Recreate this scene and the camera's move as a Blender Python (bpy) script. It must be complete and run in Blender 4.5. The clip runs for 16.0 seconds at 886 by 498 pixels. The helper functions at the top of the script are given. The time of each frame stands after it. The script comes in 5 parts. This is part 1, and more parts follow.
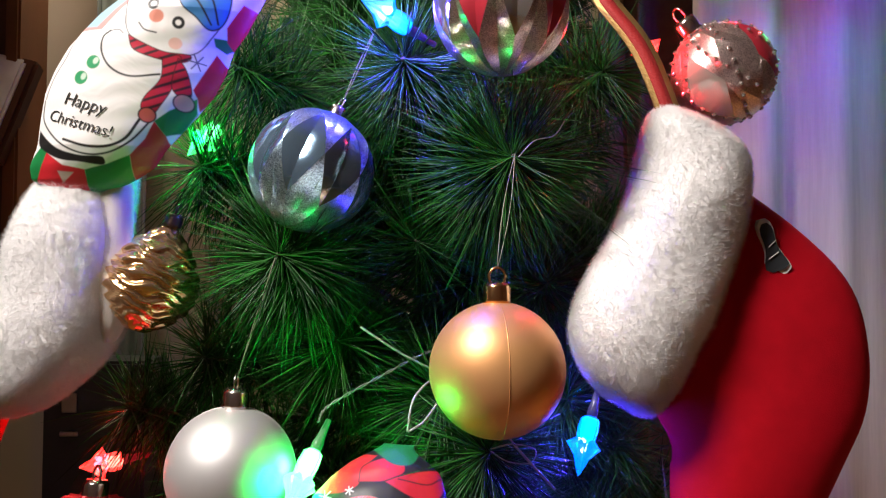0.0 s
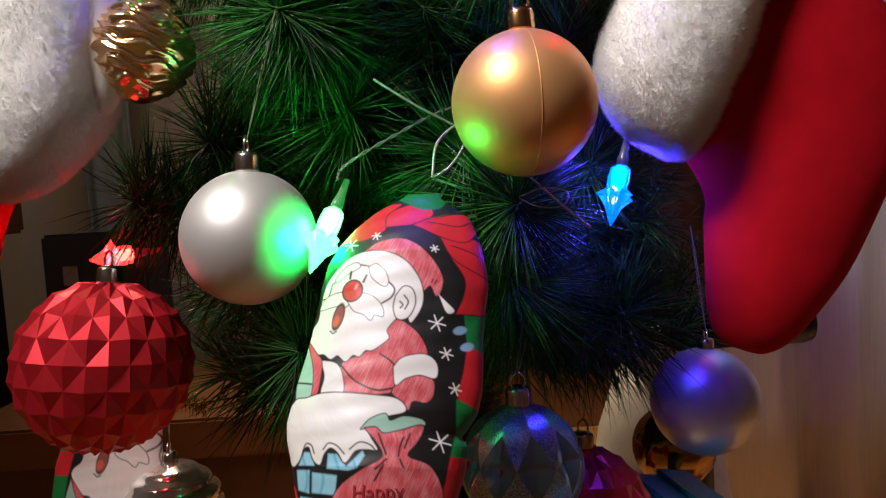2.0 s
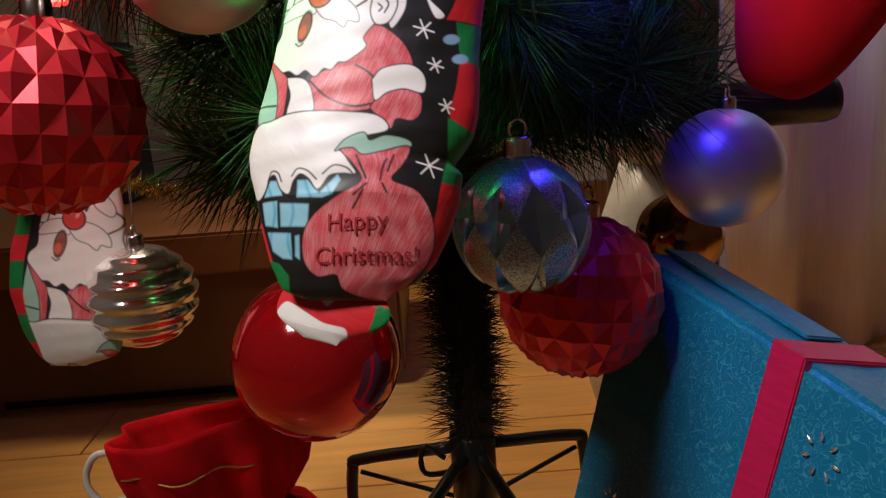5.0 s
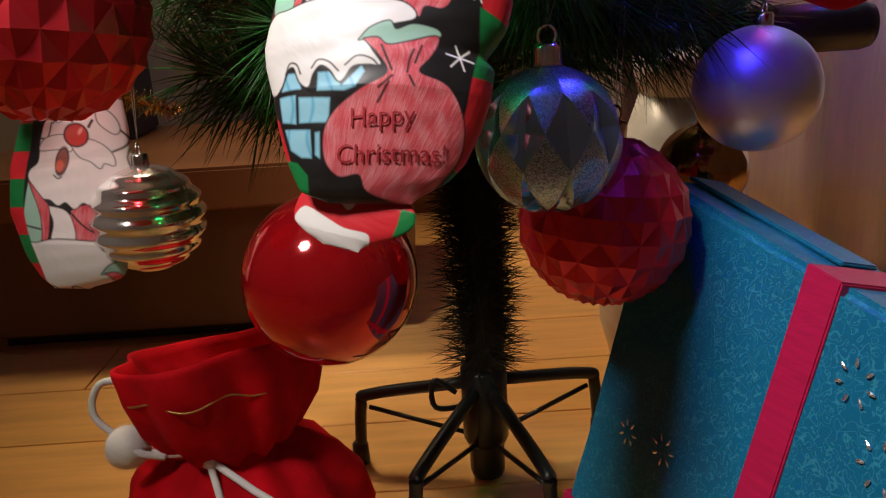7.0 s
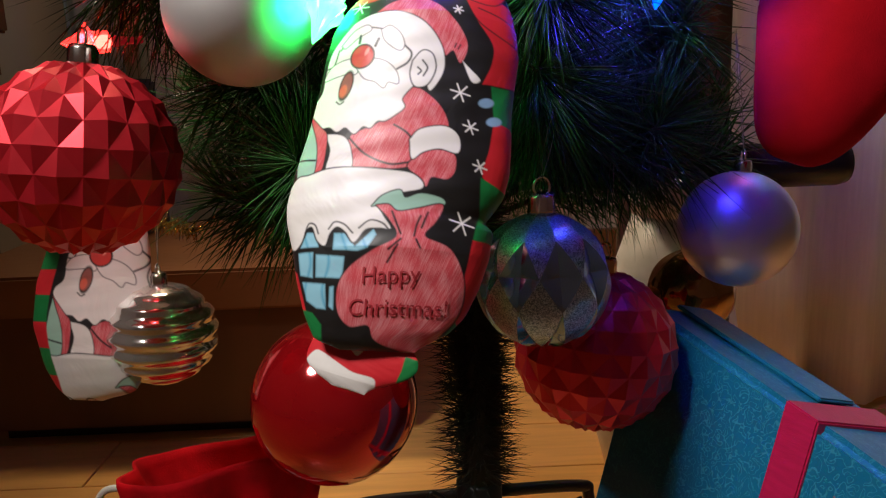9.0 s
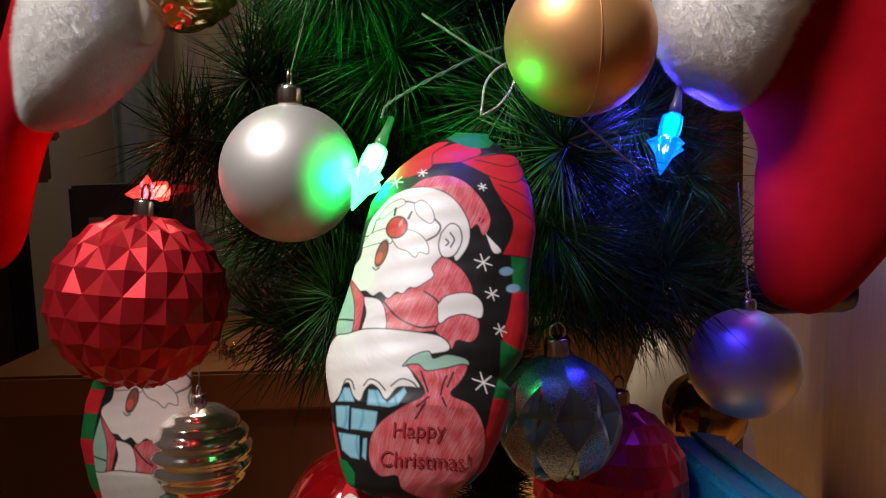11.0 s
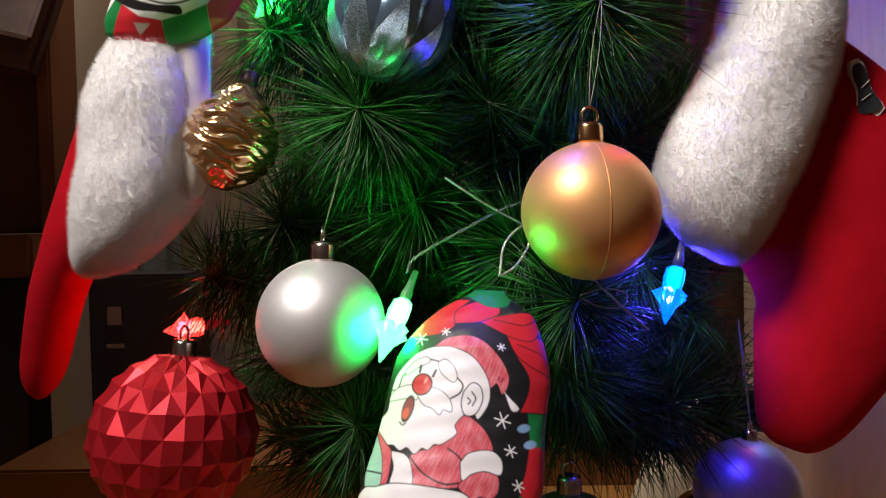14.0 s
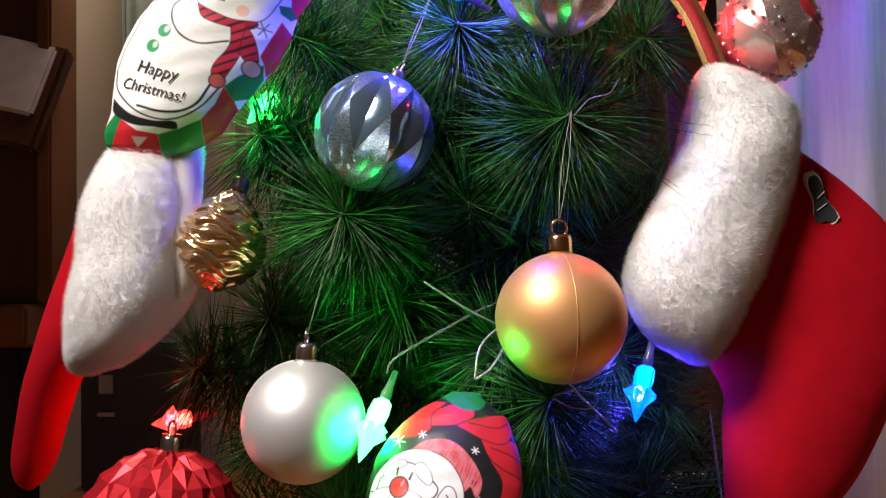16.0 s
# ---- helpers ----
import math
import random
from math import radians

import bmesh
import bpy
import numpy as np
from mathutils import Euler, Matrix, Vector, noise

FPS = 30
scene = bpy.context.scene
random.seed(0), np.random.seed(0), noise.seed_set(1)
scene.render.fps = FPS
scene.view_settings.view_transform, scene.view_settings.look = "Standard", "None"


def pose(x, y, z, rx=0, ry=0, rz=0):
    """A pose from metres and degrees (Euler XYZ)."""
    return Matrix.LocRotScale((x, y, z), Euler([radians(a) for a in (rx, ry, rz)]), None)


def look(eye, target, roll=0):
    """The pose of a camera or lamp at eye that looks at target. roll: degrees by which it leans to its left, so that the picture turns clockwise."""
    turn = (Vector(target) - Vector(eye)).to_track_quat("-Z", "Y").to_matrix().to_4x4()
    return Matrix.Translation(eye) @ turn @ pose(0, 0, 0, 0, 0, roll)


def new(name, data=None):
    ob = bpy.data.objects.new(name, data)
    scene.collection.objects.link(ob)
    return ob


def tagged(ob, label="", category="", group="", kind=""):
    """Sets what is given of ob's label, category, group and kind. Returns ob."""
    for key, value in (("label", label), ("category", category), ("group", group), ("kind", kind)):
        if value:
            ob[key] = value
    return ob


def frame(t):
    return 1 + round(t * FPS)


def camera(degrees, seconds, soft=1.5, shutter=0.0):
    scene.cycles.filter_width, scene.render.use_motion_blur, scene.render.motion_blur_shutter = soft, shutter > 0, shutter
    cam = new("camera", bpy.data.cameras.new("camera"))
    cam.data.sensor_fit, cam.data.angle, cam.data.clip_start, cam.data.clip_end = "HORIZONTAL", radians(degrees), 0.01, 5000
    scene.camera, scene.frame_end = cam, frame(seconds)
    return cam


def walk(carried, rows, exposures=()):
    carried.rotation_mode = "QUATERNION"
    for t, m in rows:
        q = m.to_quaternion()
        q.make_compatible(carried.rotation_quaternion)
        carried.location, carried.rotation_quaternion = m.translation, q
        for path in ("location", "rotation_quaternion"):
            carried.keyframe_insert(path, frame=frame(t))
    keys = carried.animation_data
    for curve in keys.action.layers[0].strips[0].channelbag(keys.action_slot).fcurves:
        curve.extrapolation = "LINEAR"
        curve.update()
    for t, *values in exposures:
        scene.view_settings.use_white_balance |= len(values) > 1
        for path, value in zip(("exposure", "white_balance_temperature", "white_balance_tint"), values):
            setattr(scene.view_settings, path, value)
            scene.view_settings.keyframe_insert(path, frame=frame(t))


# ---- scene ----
cam = camera(59.2, 16.0, soft=1.2)
METRES, EYE, TILT, LEAN, TURN = 0.33, 0.48, 2.5, 0.0, 0.0
ROWS = [
    (0.0, 0.0, 0.0, 0.0, 0.0, 0.0, -0.0),
    (0.5, -0.0026, 0.0093, -0.0635, 0.27, -1.38, 1.33),
    (1.0, -0.0259, 0.0193, -0.124, -0.24, -3.16, 2.46),
    (1.5, -0.0481, 0.0268, -0.1654, -0.79, -4.89, 3.18),
    (2.0, -0.0496, 0.0534, -0.2169, -0.96, -7.05, 3.53),
    (2.5, -0.0526, 0.0724, -0.25, -1.02, -8.77, 3.63),
    (3.0, -0.0528, 0.0907, -0.2825, -1.16, -10.82, 3.97),
    (3.5, -0.0539, 0.1061, -0.3083, -1.4, -12.43, 4.3),
    (4.0, -0.056, 0.1273, -0.3369, -1.66, -14.26, 4.2),
    (6.5, -0.0767, 0.1887, -0.4467, -1.82, -20.21, 3.79),
    (7.0, -0.0877, 0.1913, -0.4515, -1.57, -20.69, 3.37),
    (7.5, -0.0892, 0.1901, -0.452, -1.23, -20.98, 3.13),
    (8.0, -0.0799, 0.168, -0.4184, -1.08, -18.32, 2.73),
    (8.5, -0.0814, 0.1525, -0.3888, -1.27, -16.13, 2.41),
    (9.0, -0.0861, 0.1439, -0.369, -1.17, -14.51, 2.12),
    (9.5, -0.0865, 0.1217, -0.3354, -0.7, -12.59, 1.96),
    (12.0, -0.0894, 0.06, -0.2179, 0.82, -7.37, 1.66),
    (12.5, -0.0981, 0.0535, -0.1915, 0.76, -6.65, 1.57),
    (13.0, -0.1047, 0.0387, -0.1723, 0.79, -5.85, 1.3),
    (13.5, -0.1083, 0.0274, -0.1492, 0.87, -5.14, 1.24),
    (14.0, -0.1085, 0.0083, -0.1288, 0.75, -4.39, 1.24),
    (14.5, -0.0977, -0.0075, -0.1115, 0.52, -3.61, 1.4),
    (15.0, -0.0878, -0.0171, -0.1012, 0.33, -2.75, 1.38),
    (15.5, -0.0869, -0.0339, -0.0746, 0.35, -1.84, 1.06),
    (16.0, -0.0808, -0.0433, -0.0512, 0.47, -0.62, 1.0),
]
EXPOSURES = [(0.0, -0.05), (1.5, -0.35), (4.0, -0.45), (7.0, -0.1), (9.5, -0.4), (12.5, -0.5), (14.0, -0.35), (16.0, -0.05)]
walk(cam, [(t, pose(0, 0, EYE, TILT, LEAN, TURN) @ pose(METRES * x, METRES * y, METRES * z, 90 + pitch, roll, yaw)) for t, x, y, z, yaw, pitch, roll in ROWS], EXPOSURES)

# ---- light ----
world = bpy.data.worlds.new("world")
scene.world = world
world.use_nodes = True
world.node_tree.nodes["Background"].inputs["Color"].default_value = (1.0, 0.85, 0.7, 1)
world.node_tree.nodes["Background"].inputs["Strength"].default_value = 0.03


def lamp(name, kind, m, energy, colour, size=0.1):
    d = bpy.data.lights.new(name, kind)
    d.energy, d.color = energy, colour
    if kind == "AREA":
        d.shape, d.size = "DISK", size
    else:
        d.shadow_soft_size = size
    ob = new(name, d)
    ob.matrix_world = m
    return ob


ROOM_LAMP = (-0.55, -0.12, 1.29)
room_lamp = lamp("room_lamp_light", "SPOT", look(ROOM_LAMP, (0.05, 0.41, 0.47)), 94.0, (1.0, 0.93, 0.88), 0.13)
room_lamp.data.spot_size, room_lamp.data.spot_blend = radians(41), 0.75
# Unseen spot added behind the tree to brighten the floor around the trunk.
floor_fill = lamp("floor_fill_light", "SPOT", look((-0.25, 1.05, 1.28), (0.02, 0.73, 0.0)), 30.0, (1.0, 0.78, 0.52), 0.06)
floor_fill.data.spot_size, floor_fill.data.spot_blend = radians(46), 0.8
# Unseen point lamp added to lift the left background.
lamp("back_fill_light", "POINT", Matrix.Translation((-0.42, 0.98, 1.28)), 11.0, (1.0, 0.80, 0.58), 0.08)
RED, GREEN, BLUE = (1.0, 0.015, 0.03), (0.0, 1.0, 0.12), (0.05, 0.03, 1.0)

# ---- materials ----


def nodes_of(name):
    m = bpy.data.materials.new(name)
    m.use_nodes = True
    return m, m.node_tree, m.node_tree.nodes["Principled BSDF"]


def mat(name, colour, rough=0.5, metal=0.0, vary=0.12, scale=60.0, bump=0.0, bump_scale=300.0, coat=0.0, sheen=0.0,
        emit=None, power=0.0, island=0.0, stretch=(1, 1, 1), second=None, through_light=0.0):
    m, t, b = nodes_of(name)
    n, l = t.nodes, t.links
    co = n.new("ShaderNodeTexCoord")
    mp = n.new("ShaderNodeMapping")
    mp.inputs["Scale"].default_value = stretch
    l.new(co.outputs["Object"], mp.inputs["Vector"])
    noi = n.new("ShaderNodeTexNoise")
    noi.inputs["Scale"].default_value, noi.inputs["Detail"].default_value = scale, 6
    l.new(mp.outputs["Vector"], noi.inputs["Vector"])
    ramp = n.new("ShaderNodeValToRGB")
    e = ramp.color_ramp.elements
    e[0].position, e[1].position = 0.3, 0.7
    dark = second or [c * (1 - vary) for c in colour]
    e[0].color, e[1].color = (*dark, 1), (*[min(1, c * (1 + vary * 0.5)) for c in colour], 1)
    l.new(noi.outputs["Fac"], ramp.inputs["Fac"])
    out = ramp.outputs["Color"]
    if island:
        geo = n.new("ShaderNodeNewGeometry")
        hsv = n.new("ShaderNodeHueSaturation")
        mr = n.new("ShaderNodeMapRange")
        mr.inputs["To Min"].default_value, mr.inputs["To Max"].default_value = 1 - island, 1 + island
        l.new(geo.outputs["Random Per Island"], mr.inputs["Value"])
        l.new(mr.outputs["Result"], hsv.inputs["Value"])
        l.new(out, hsv.inputs["Color"])
        out = hsv.outputs["Color"]
    l.new(out, b.inputs["Base Color"])
    fine = n.new("ShaderNodeTexNoise")
    fine.inputs["Scale"].default_value, fine.inputs["Detail"].default_value = bump_scale, 4
    l.new(mp.outputs["Vector"], fine.inputs["Vector"])
    rr = n.new("ShaderNodeMapRange")
    rr.inputs["To Min"].default_value, rr.inputs["To Max"].default_value = max(0.02, rough * 0.8), min(1, rough * 1.2)
    l.new(fine.outputs["Fac"], rr.inputs["Value"])
    l.new(rr.outputs["Result"], b.inputs["Roughness"])
    b.inputs["Metallic"].default_value = metal
    b.inputs["Coat Weight"].default_value = coat
    b.inputs["Coat Roughness"].default_value = 0.08
    b.inputs["Sheen Weight"].default_value = sheen
    b.inputs["Transmission Weight"].default_value = through_light
    if bump:
        bm_ = n.new("ShaderNodeBump")
        bm_.inputs["Strength"].default_value, bm_.inputs["Distance"].default_value = bump, 0.001
        l.new(fine.outputs["Fac"], bm_.inputs["Height"])
        l.new(bm_.outputs["Normal"], b.inputs["Normal"])
    if emit:
        b.inputs["Emission Color"].default_value = (*emit, 1)
        b.inputs["Emission Strength"].default_value = power
    return m


def glitter(name, colour, dark):
    """Metallic flakes: small cells with tilted facets."""
    m, t, b = nodes_of(name)
    n, l = t.nodes, t.links
    co = n.new("ShaderNodeTexCoord")
    v = n.new("ShaderNodeTexVoronoi")
    v.inputs["Scale"].default_value = 2600
    l.new(co.outputs["Object"], v.inputs["Vector"])
    r = n.new("ShaderNodeValToRGB")
    r.color_ramp.elements[0].color, r.color_ramp.elements[1].color = (*dark, 1), (*colour, 1)
    sep = n.new("ShaderNodeSeparateColor")
    l.new(v.outputs["Color"], sep.inputs["Color"])
    l.new(sep.outputs["Red"], r.inputs["Fac"])
    l.new(r.outputs["Color"], b.inputs["Base Color"])
    bu = n.new("ShaderNodeBump")
    bu.inputs["Strength"].default_value, bu.inputs["Distance"].default_value = 0.9, 0.0012
    l.new(sep.outputs["Green"], bu.inputs["Height"])
    l.new(bu.outputs["Normal"], b.inputs["Normal"])
    b.inputs["Metallic"].default_value, b.inputs["Roughness"].default_value = 0.9, 0.28
    return m


def painted(name, rough=0.44, coat=0.0, crease=0.25):
    """Printed film: the colour attribute 'print' on slightly creased film."""
    m, t, b = nodes_of(name)
    n, l = t.nodes, t.links
    a = n.new("ShaderNodeVertexColor")
    a.layer_name = "print"
    l.new(a.outputs["Color"], b.inputs["Base Color"])
    co = n.new("ShaderNodeTexCoord")
    w = n.new("ShaderNodeTexNoise")
    w.inputs["Scale"].default_value, w.inputs["Detail"].default_value, w.inputs["Distortion"].default_value = 38, 3, 1.0
    l.new(co.outputs["Object"], w.inputs["Vector"])
    bu = n.new("ShaderNodeBump")
    bu.inputs["Strength"].default_value, bu.inputs["Distance"].default_value = crease, 0.004
    l.new(w.outputs["Fac"], bu.inputs["Height"])
    l.new(bu.outputs["Normal"], b.inputs["Normal"])
    b.inputs["Roughness"].default_value, b.inputs["Coat Weight"].default_value = rough, coat
    return m


NEEDLE = mat("pvc_needles", (0.022, 0.125, 0.014), 0.36, island=0.85, second=(0.004, 0.032, 0.006), scale=40)
NEEDLE.node_tree.nodes["Principled BSDF"].inputs["Specular IOR Level"].default_value = 0.28
TWIG = mat("wrapped_wire", (0.05, 0.04, 0.025), 0.7, bump=0.4)
TRUNK = mat("dark_bristle", (0.018, 0.02, 0.014), 0.7, island=0.3)
GOLD_SATIN = mat("gold_satin", (0.88, 0.45, 0.18), 0.46, 0.66, 0.05, bump=0.03, bump_scale=2500)
SILVER_SATIN = mat("silver_satin", (0.72, 0.70, 0.69), 0.48, 0.65, 0.04, bump=0.03, bump_scale=2500)
GREY_SATIN = mat("grey_satin", (0.66, 0.62, 0.63), 0.42, 0.75, 0.05)
CAP_GOLD = mat("gold_cap", (0.75, 0.42, 0.18), 0.2, 1.0, 0.1)
CAP_SILVER = mat("silver_cap", (0.68, 0.62, 0.58), 0.2, 1.0, 0.1)
RED_MATT = mat("red_matt_lacquer", (0.64, 0.020, 0.034), 0.36, 0.55, 0.1, bump=0.02)
RED_GLOSS = mat("red_gloss_lacquer", (0.58, 0.007, 0.013), 0.07, 0.68, 0.06, coat=0.8)
CHROME_BLUE = mat("blue_grey_chrome", (0.27, 0.42, 0.58), 0.12, 0.85, 0.1, scale=30)
CHROME = mat("silver_chrome", (0.80, 0.76, 0.72), 0.11, 0.88, 0.06, scale=30)
CHROME_GOLD = mat("bronze_chrome", (0.88, 0.58, 0.32), 0.12, 0.93, 0.1, scale=30)
AMBER = mat("amber_chrome", (0.38, 0.19, 0.05), 0.07, 0.9, 0.1, scale=20, coat=0.5)
GLITTER_BLUE = glitter("blue_glitter", (0.62, 0.80, 0.92), (0.07, 0.12, 0.18))
GLITTER_PINK = glitter("champagne_glitter", (0.9, 0.72, 0.68), (0.4, 0.26, 0.24))
CHAMPAGNE = mat("champagne_foil", (0.78, 0.66, 0.60), 0.22, 0.7, 0.08)
RED_ENAMEL = mat("red_enamel", (0.5, 0.03, 0.05), 0.3, 0.2, 0.1)
FLEECE = mat("white_fleece", (0.91, 0.88, 0.87), 0.95, vary=0.03, scale=120, bump=0.05, bump_scale=900, sheen=0.3)
FLEECE.node_tree.nodes["Principled BSDF"].inputs["Subsurface Weight"].default_value = 0.4
FLEECE.node_tree.nodes["Principled BSDF"].inputs["Subsurface Radius"].default_value = (0.004, 0.004, 0.004)


def nap(name, colour):
    """Fine pale fibres that let light through."""
    m, t, b = nodes_of(name)
    mix, lit, clear = t.nodes.new("ShaderNodeMixShader"), t.nodes.new("ShaderNodeBsdfDiffuse"), t.nodes.new("ShaderNodeBsdfTranslucent")
    for one, slot in ((lit, 1), (clear, 2)):
        one.inputs["Color"].default_value = (*colour, 1)
        t.links.new(one.outputs["BSDF"], mix.inputs[slot])
    t.links.new(mix.outputs["Shader"], t.nodes["Material Output"].inputs["Surface"])
    t.nodes.remove(b)
    return m


FLEECE_NAP = nap("white_fleece_nap", (0.98, 0.965, 0.955))
LINING_CLOTH = mat("pale_lining", (0.72, 0.66, 0.58), 0.9, vary=0.05, scale=90, bump=0.2, bump_scale=900)
FELT = mat("red_felt", (0.47, 0.003, 0.012), 0.95, vary=0.10, scale=90, bump=0.35, bump_scale=1500)
FELT.node_tree.nodes["Principled BSDF"].inputs["Specular IOR Level"].default_value = 0.12
VELVET = mat("red_velvet", (0.58, 0.003, 0.010), 0.9, vary=0.35, scale=40, bump=0.4, bump_scale=900)
VELVET.node_tree.nodes["Principled BSDF"].inputs["Specular IOR Level"].default_value = 0.12
CORD = mat("white_cord", (0.8, 0.77, 0.74), 0.8, bump=0.6, bump_scale=1200)
THREAD = mat("clear_thread", (0.22, 0.20, 0.15), 0.3)
SILVER_CORD = mat("silver_cord", (0.55, 0.52, 0.5), 0.35, 0.8, bump=0.8, bump_scale=1600)
WIRE = mat("clear_green_wire", (0.16, 0.19, 0.16), 0.25, 0.0)
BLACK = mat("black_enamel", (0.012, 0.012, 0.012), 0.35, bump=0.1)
PRINT = painted("printed_foil")
RIBBON_RED = mat("magenta_ribbon", (0.42, 0.008, 0.06), 0.35, 0.1, 0.15, stretch=(1, 1, 8), bump=0.2, bump_scale=400)
BAND_RED = mat("red_woven_band", (0.42, 0.02, 0.02), 0.7, bump=0.5, bump_scale=900)
BAND_GOLD = mat("gold_thread_band", (0.55, 0.33, 0.12), 0.4, 0.7, bump=0.5, bump_scale=900)
FLOOR = mat("oak_floor", (0.74, 0.38, 0.11), 0.34, vary=0.16, scale=9, stretch=(1, 9, 9), bump=0.12, bump_scale=60, coat=0.15)
WOOD_DARK = mat("dark_mahogany", (0.10, 0.035, 0.015), 0.4, vary=0.35, scale=12, stretch=(1, 1, 0.12), bump=0.1)
WOOD_MID = mat("brown_veneer", (0.20, 0.078, 0.026), 0.4, vary=0.3, scale=10, stretch=(0.15, 1, 1), bump=0.1)
WALL = mat("warm_plaster", (0.55, 0.47, 0.38), 0.9, vary=0.06, scale=5, bump=0.2, bump_scale=90)
SHEER = mat("sheer_curtain", (0.78, 0.74, 0.72), 0.85, vary=0.08, scale=80, stretch=(3, 3, 0.2), bump=0.3, bump_scale=500)
BROWN_CLOTH = mat("brown_curtain", (0.20, 0.14, 0.10), 0.9, vary=0.15, scale=60, bump=0.3, bump_scale=500)
GREY_CLOTH = mat("grey_green_cloth", (0.30, 0.36, 0.34), 0.8, vary=0.12, scale=60, bump=0.3, bump_scale=500)
BEIGE_CLOTH = mat("beige_cloth", (0.46, 0.41, 0.33), 0.9, vary=0.1, scale=60, bump=0.3, bump_scale=500)
WHITE_PLASTIC = mat("white_glaze", (0.8, 0.77, 0.72), 0.3)

# ---- building helpers ----


def mesh_of(name, verts, faces, smooth=True):
    me = bpy.data.meshes.new(name)
    me.from_pydata([tuple(v) for v in verts], [], faces)
    me.polygons.foreach_set("use_smooth", [smooth] * len(me.polygons))
    me.update()
    return me


def part(name, me, material, parent, label="", m=None):
    """Links a mesh as one part under a thing, in the thing's own space."""
    if isinstance(me, bmesh.types.BMesh):
        b, me = me, bpy.data.meshes.new(name)
        b.to_mesh(me)
        b.free()
    ob = new(name, me)
    for one in material if isinstance(material, (list, tuple)) else [material]:
        me.materials.append(one)
    ob.parent = parent
    if m is not None:
        ob.matrix_basis = m
    return tagged(ob, label=label)


def thing(name, place, label, category, group="", kind="", m=None):
    ob = new(name)
    ob.empty_display_size = 0.02
    ob.matrix_basis = m if m is not None else Matrix.Translation(place)
    return tagged(ob, label, category, group, kind)


def single(name, me, material, label, category, group="", kind="", m=None):
    ob = part(name, me, material, None, m=m)
    return tagged(ob, label, category, group, kind)


def lathe(profile, seg=40, wave=None):
    """A turned body from (radius, height) pairs; wave(angle, i) scales the radius."""
    v, f = [], []
    n = len(profile)
    for i, (r, z) in enumerate(profile):
        for j in range(seg):
            a = 2 * math.pi * j / seg
            k = r * (wave(a, i) if wave else 1)
            v.append((k * math.cos(a), k * math.sin(a), z))
    for i in range(n - 1):
        for j in range(seg):
            q = (j + 1) % seg
            f.append((i * seg + j, i * seg + q, (i + 1) * seg + q, (i + 1) * seg + j))
    f.append(tuple(range(seg - 1, -1, -1)))
    f.append(tuple((n - 1) * seg + j for j in range(seg)))
    return mesh_of("turned", v, f)


def tube(points, radius, seg=8, closed=False):
    """A round bar along a run of points; radius may be a function of 0..1."""
    pts = [Vector(p) for p in points]
    n = len(pts)
    v, f = [], []
    up = Vector((0.13, 0.31, 0.94))
    for i, p in enumerate(pts):
        a, b = (pts[i - 1], pts[(i + 1) % n]) if closed else (pts[max(0, i - 1)], pts[min(n - 1, i + 1)])
        d = (b - a).normalized()
        x = d.cross(up).normalized()
        y = d.cross(x)
        r = radius(i / (n - 1)) if callable(radius) else radius
        for j in range(seg):
            t = 2 * math.pi * j / seg
            v.append(p + x * r * math.cos(t) + y * r * math.sin(t))
    for i in range(n if closed else n - 1):
        k = (i + 1) % n
        for j in range(seg):
            q = (j + 1) % seg
            f.append((i * seg + j, i * seg + q, k * seg + q, k * seg + j))
    if not closed:
        f += [tuple(range(seg - 1, -1, -1)), tuple((n - 1) * seg + j for j in range(seg))]
    return mesh_of("bar", v, f)


def smooth_run(points, steps=8):
    """Catmull-Rom through the given points."""
    p = [Vector(q) for q in points]
    p = [2 * p[0] - p[1]] + p + [2 * p[-1] - p[-2]]
    out = []
    for i in range(1, len(p) - 2):
        for s in range(steps):
            t = s / steps
            out.append(0.5 * (2 * p[i] + (p[i + 1] - p[i - 1]) * t + (2 * p[i - 1] - 5 * p[i] + 4 * p[i + 1] - p[i + 2]) * t * t
                              + (3 * p[i] - p[i - 1] - 3 * p[i + 1] + p[i + 2]) * t ** 3))
    return out + [p[-2]]


def box(x0, x1, y0, y1, z0, z1, bevel=0.002, segments=2):
    b = bmesh.new()
    bmesh.ops.create_cube(b, size=1)
    for v in b.verts:
        v.co = Vector(((x0 + x1) / 2 + v.co.x * (x1 - x0), (y0 + y1) / 2 + v.co.y * (y1 - y0), (z0 + z1) / 2 + v.co.z * (z1 - z0)))
    if bevel:
        bmesh.ops.bevel(b, geom=b.edges[:], offset=bevel, segments=segments, affect="EDGES")
    return b


def sphere_profile(r, n=24, stretch=1.0, ripple=None):
    out = []
    for i in range(n + 1):
        a = -math.pi / 2 + math.pi * (0.02 + 0.96 * i / n)
        k = 1 + (ripple(a) if ripple else 0)
        out.append((r * math.cos(a) * k, r * stretch * math.sin(a)))
    return out


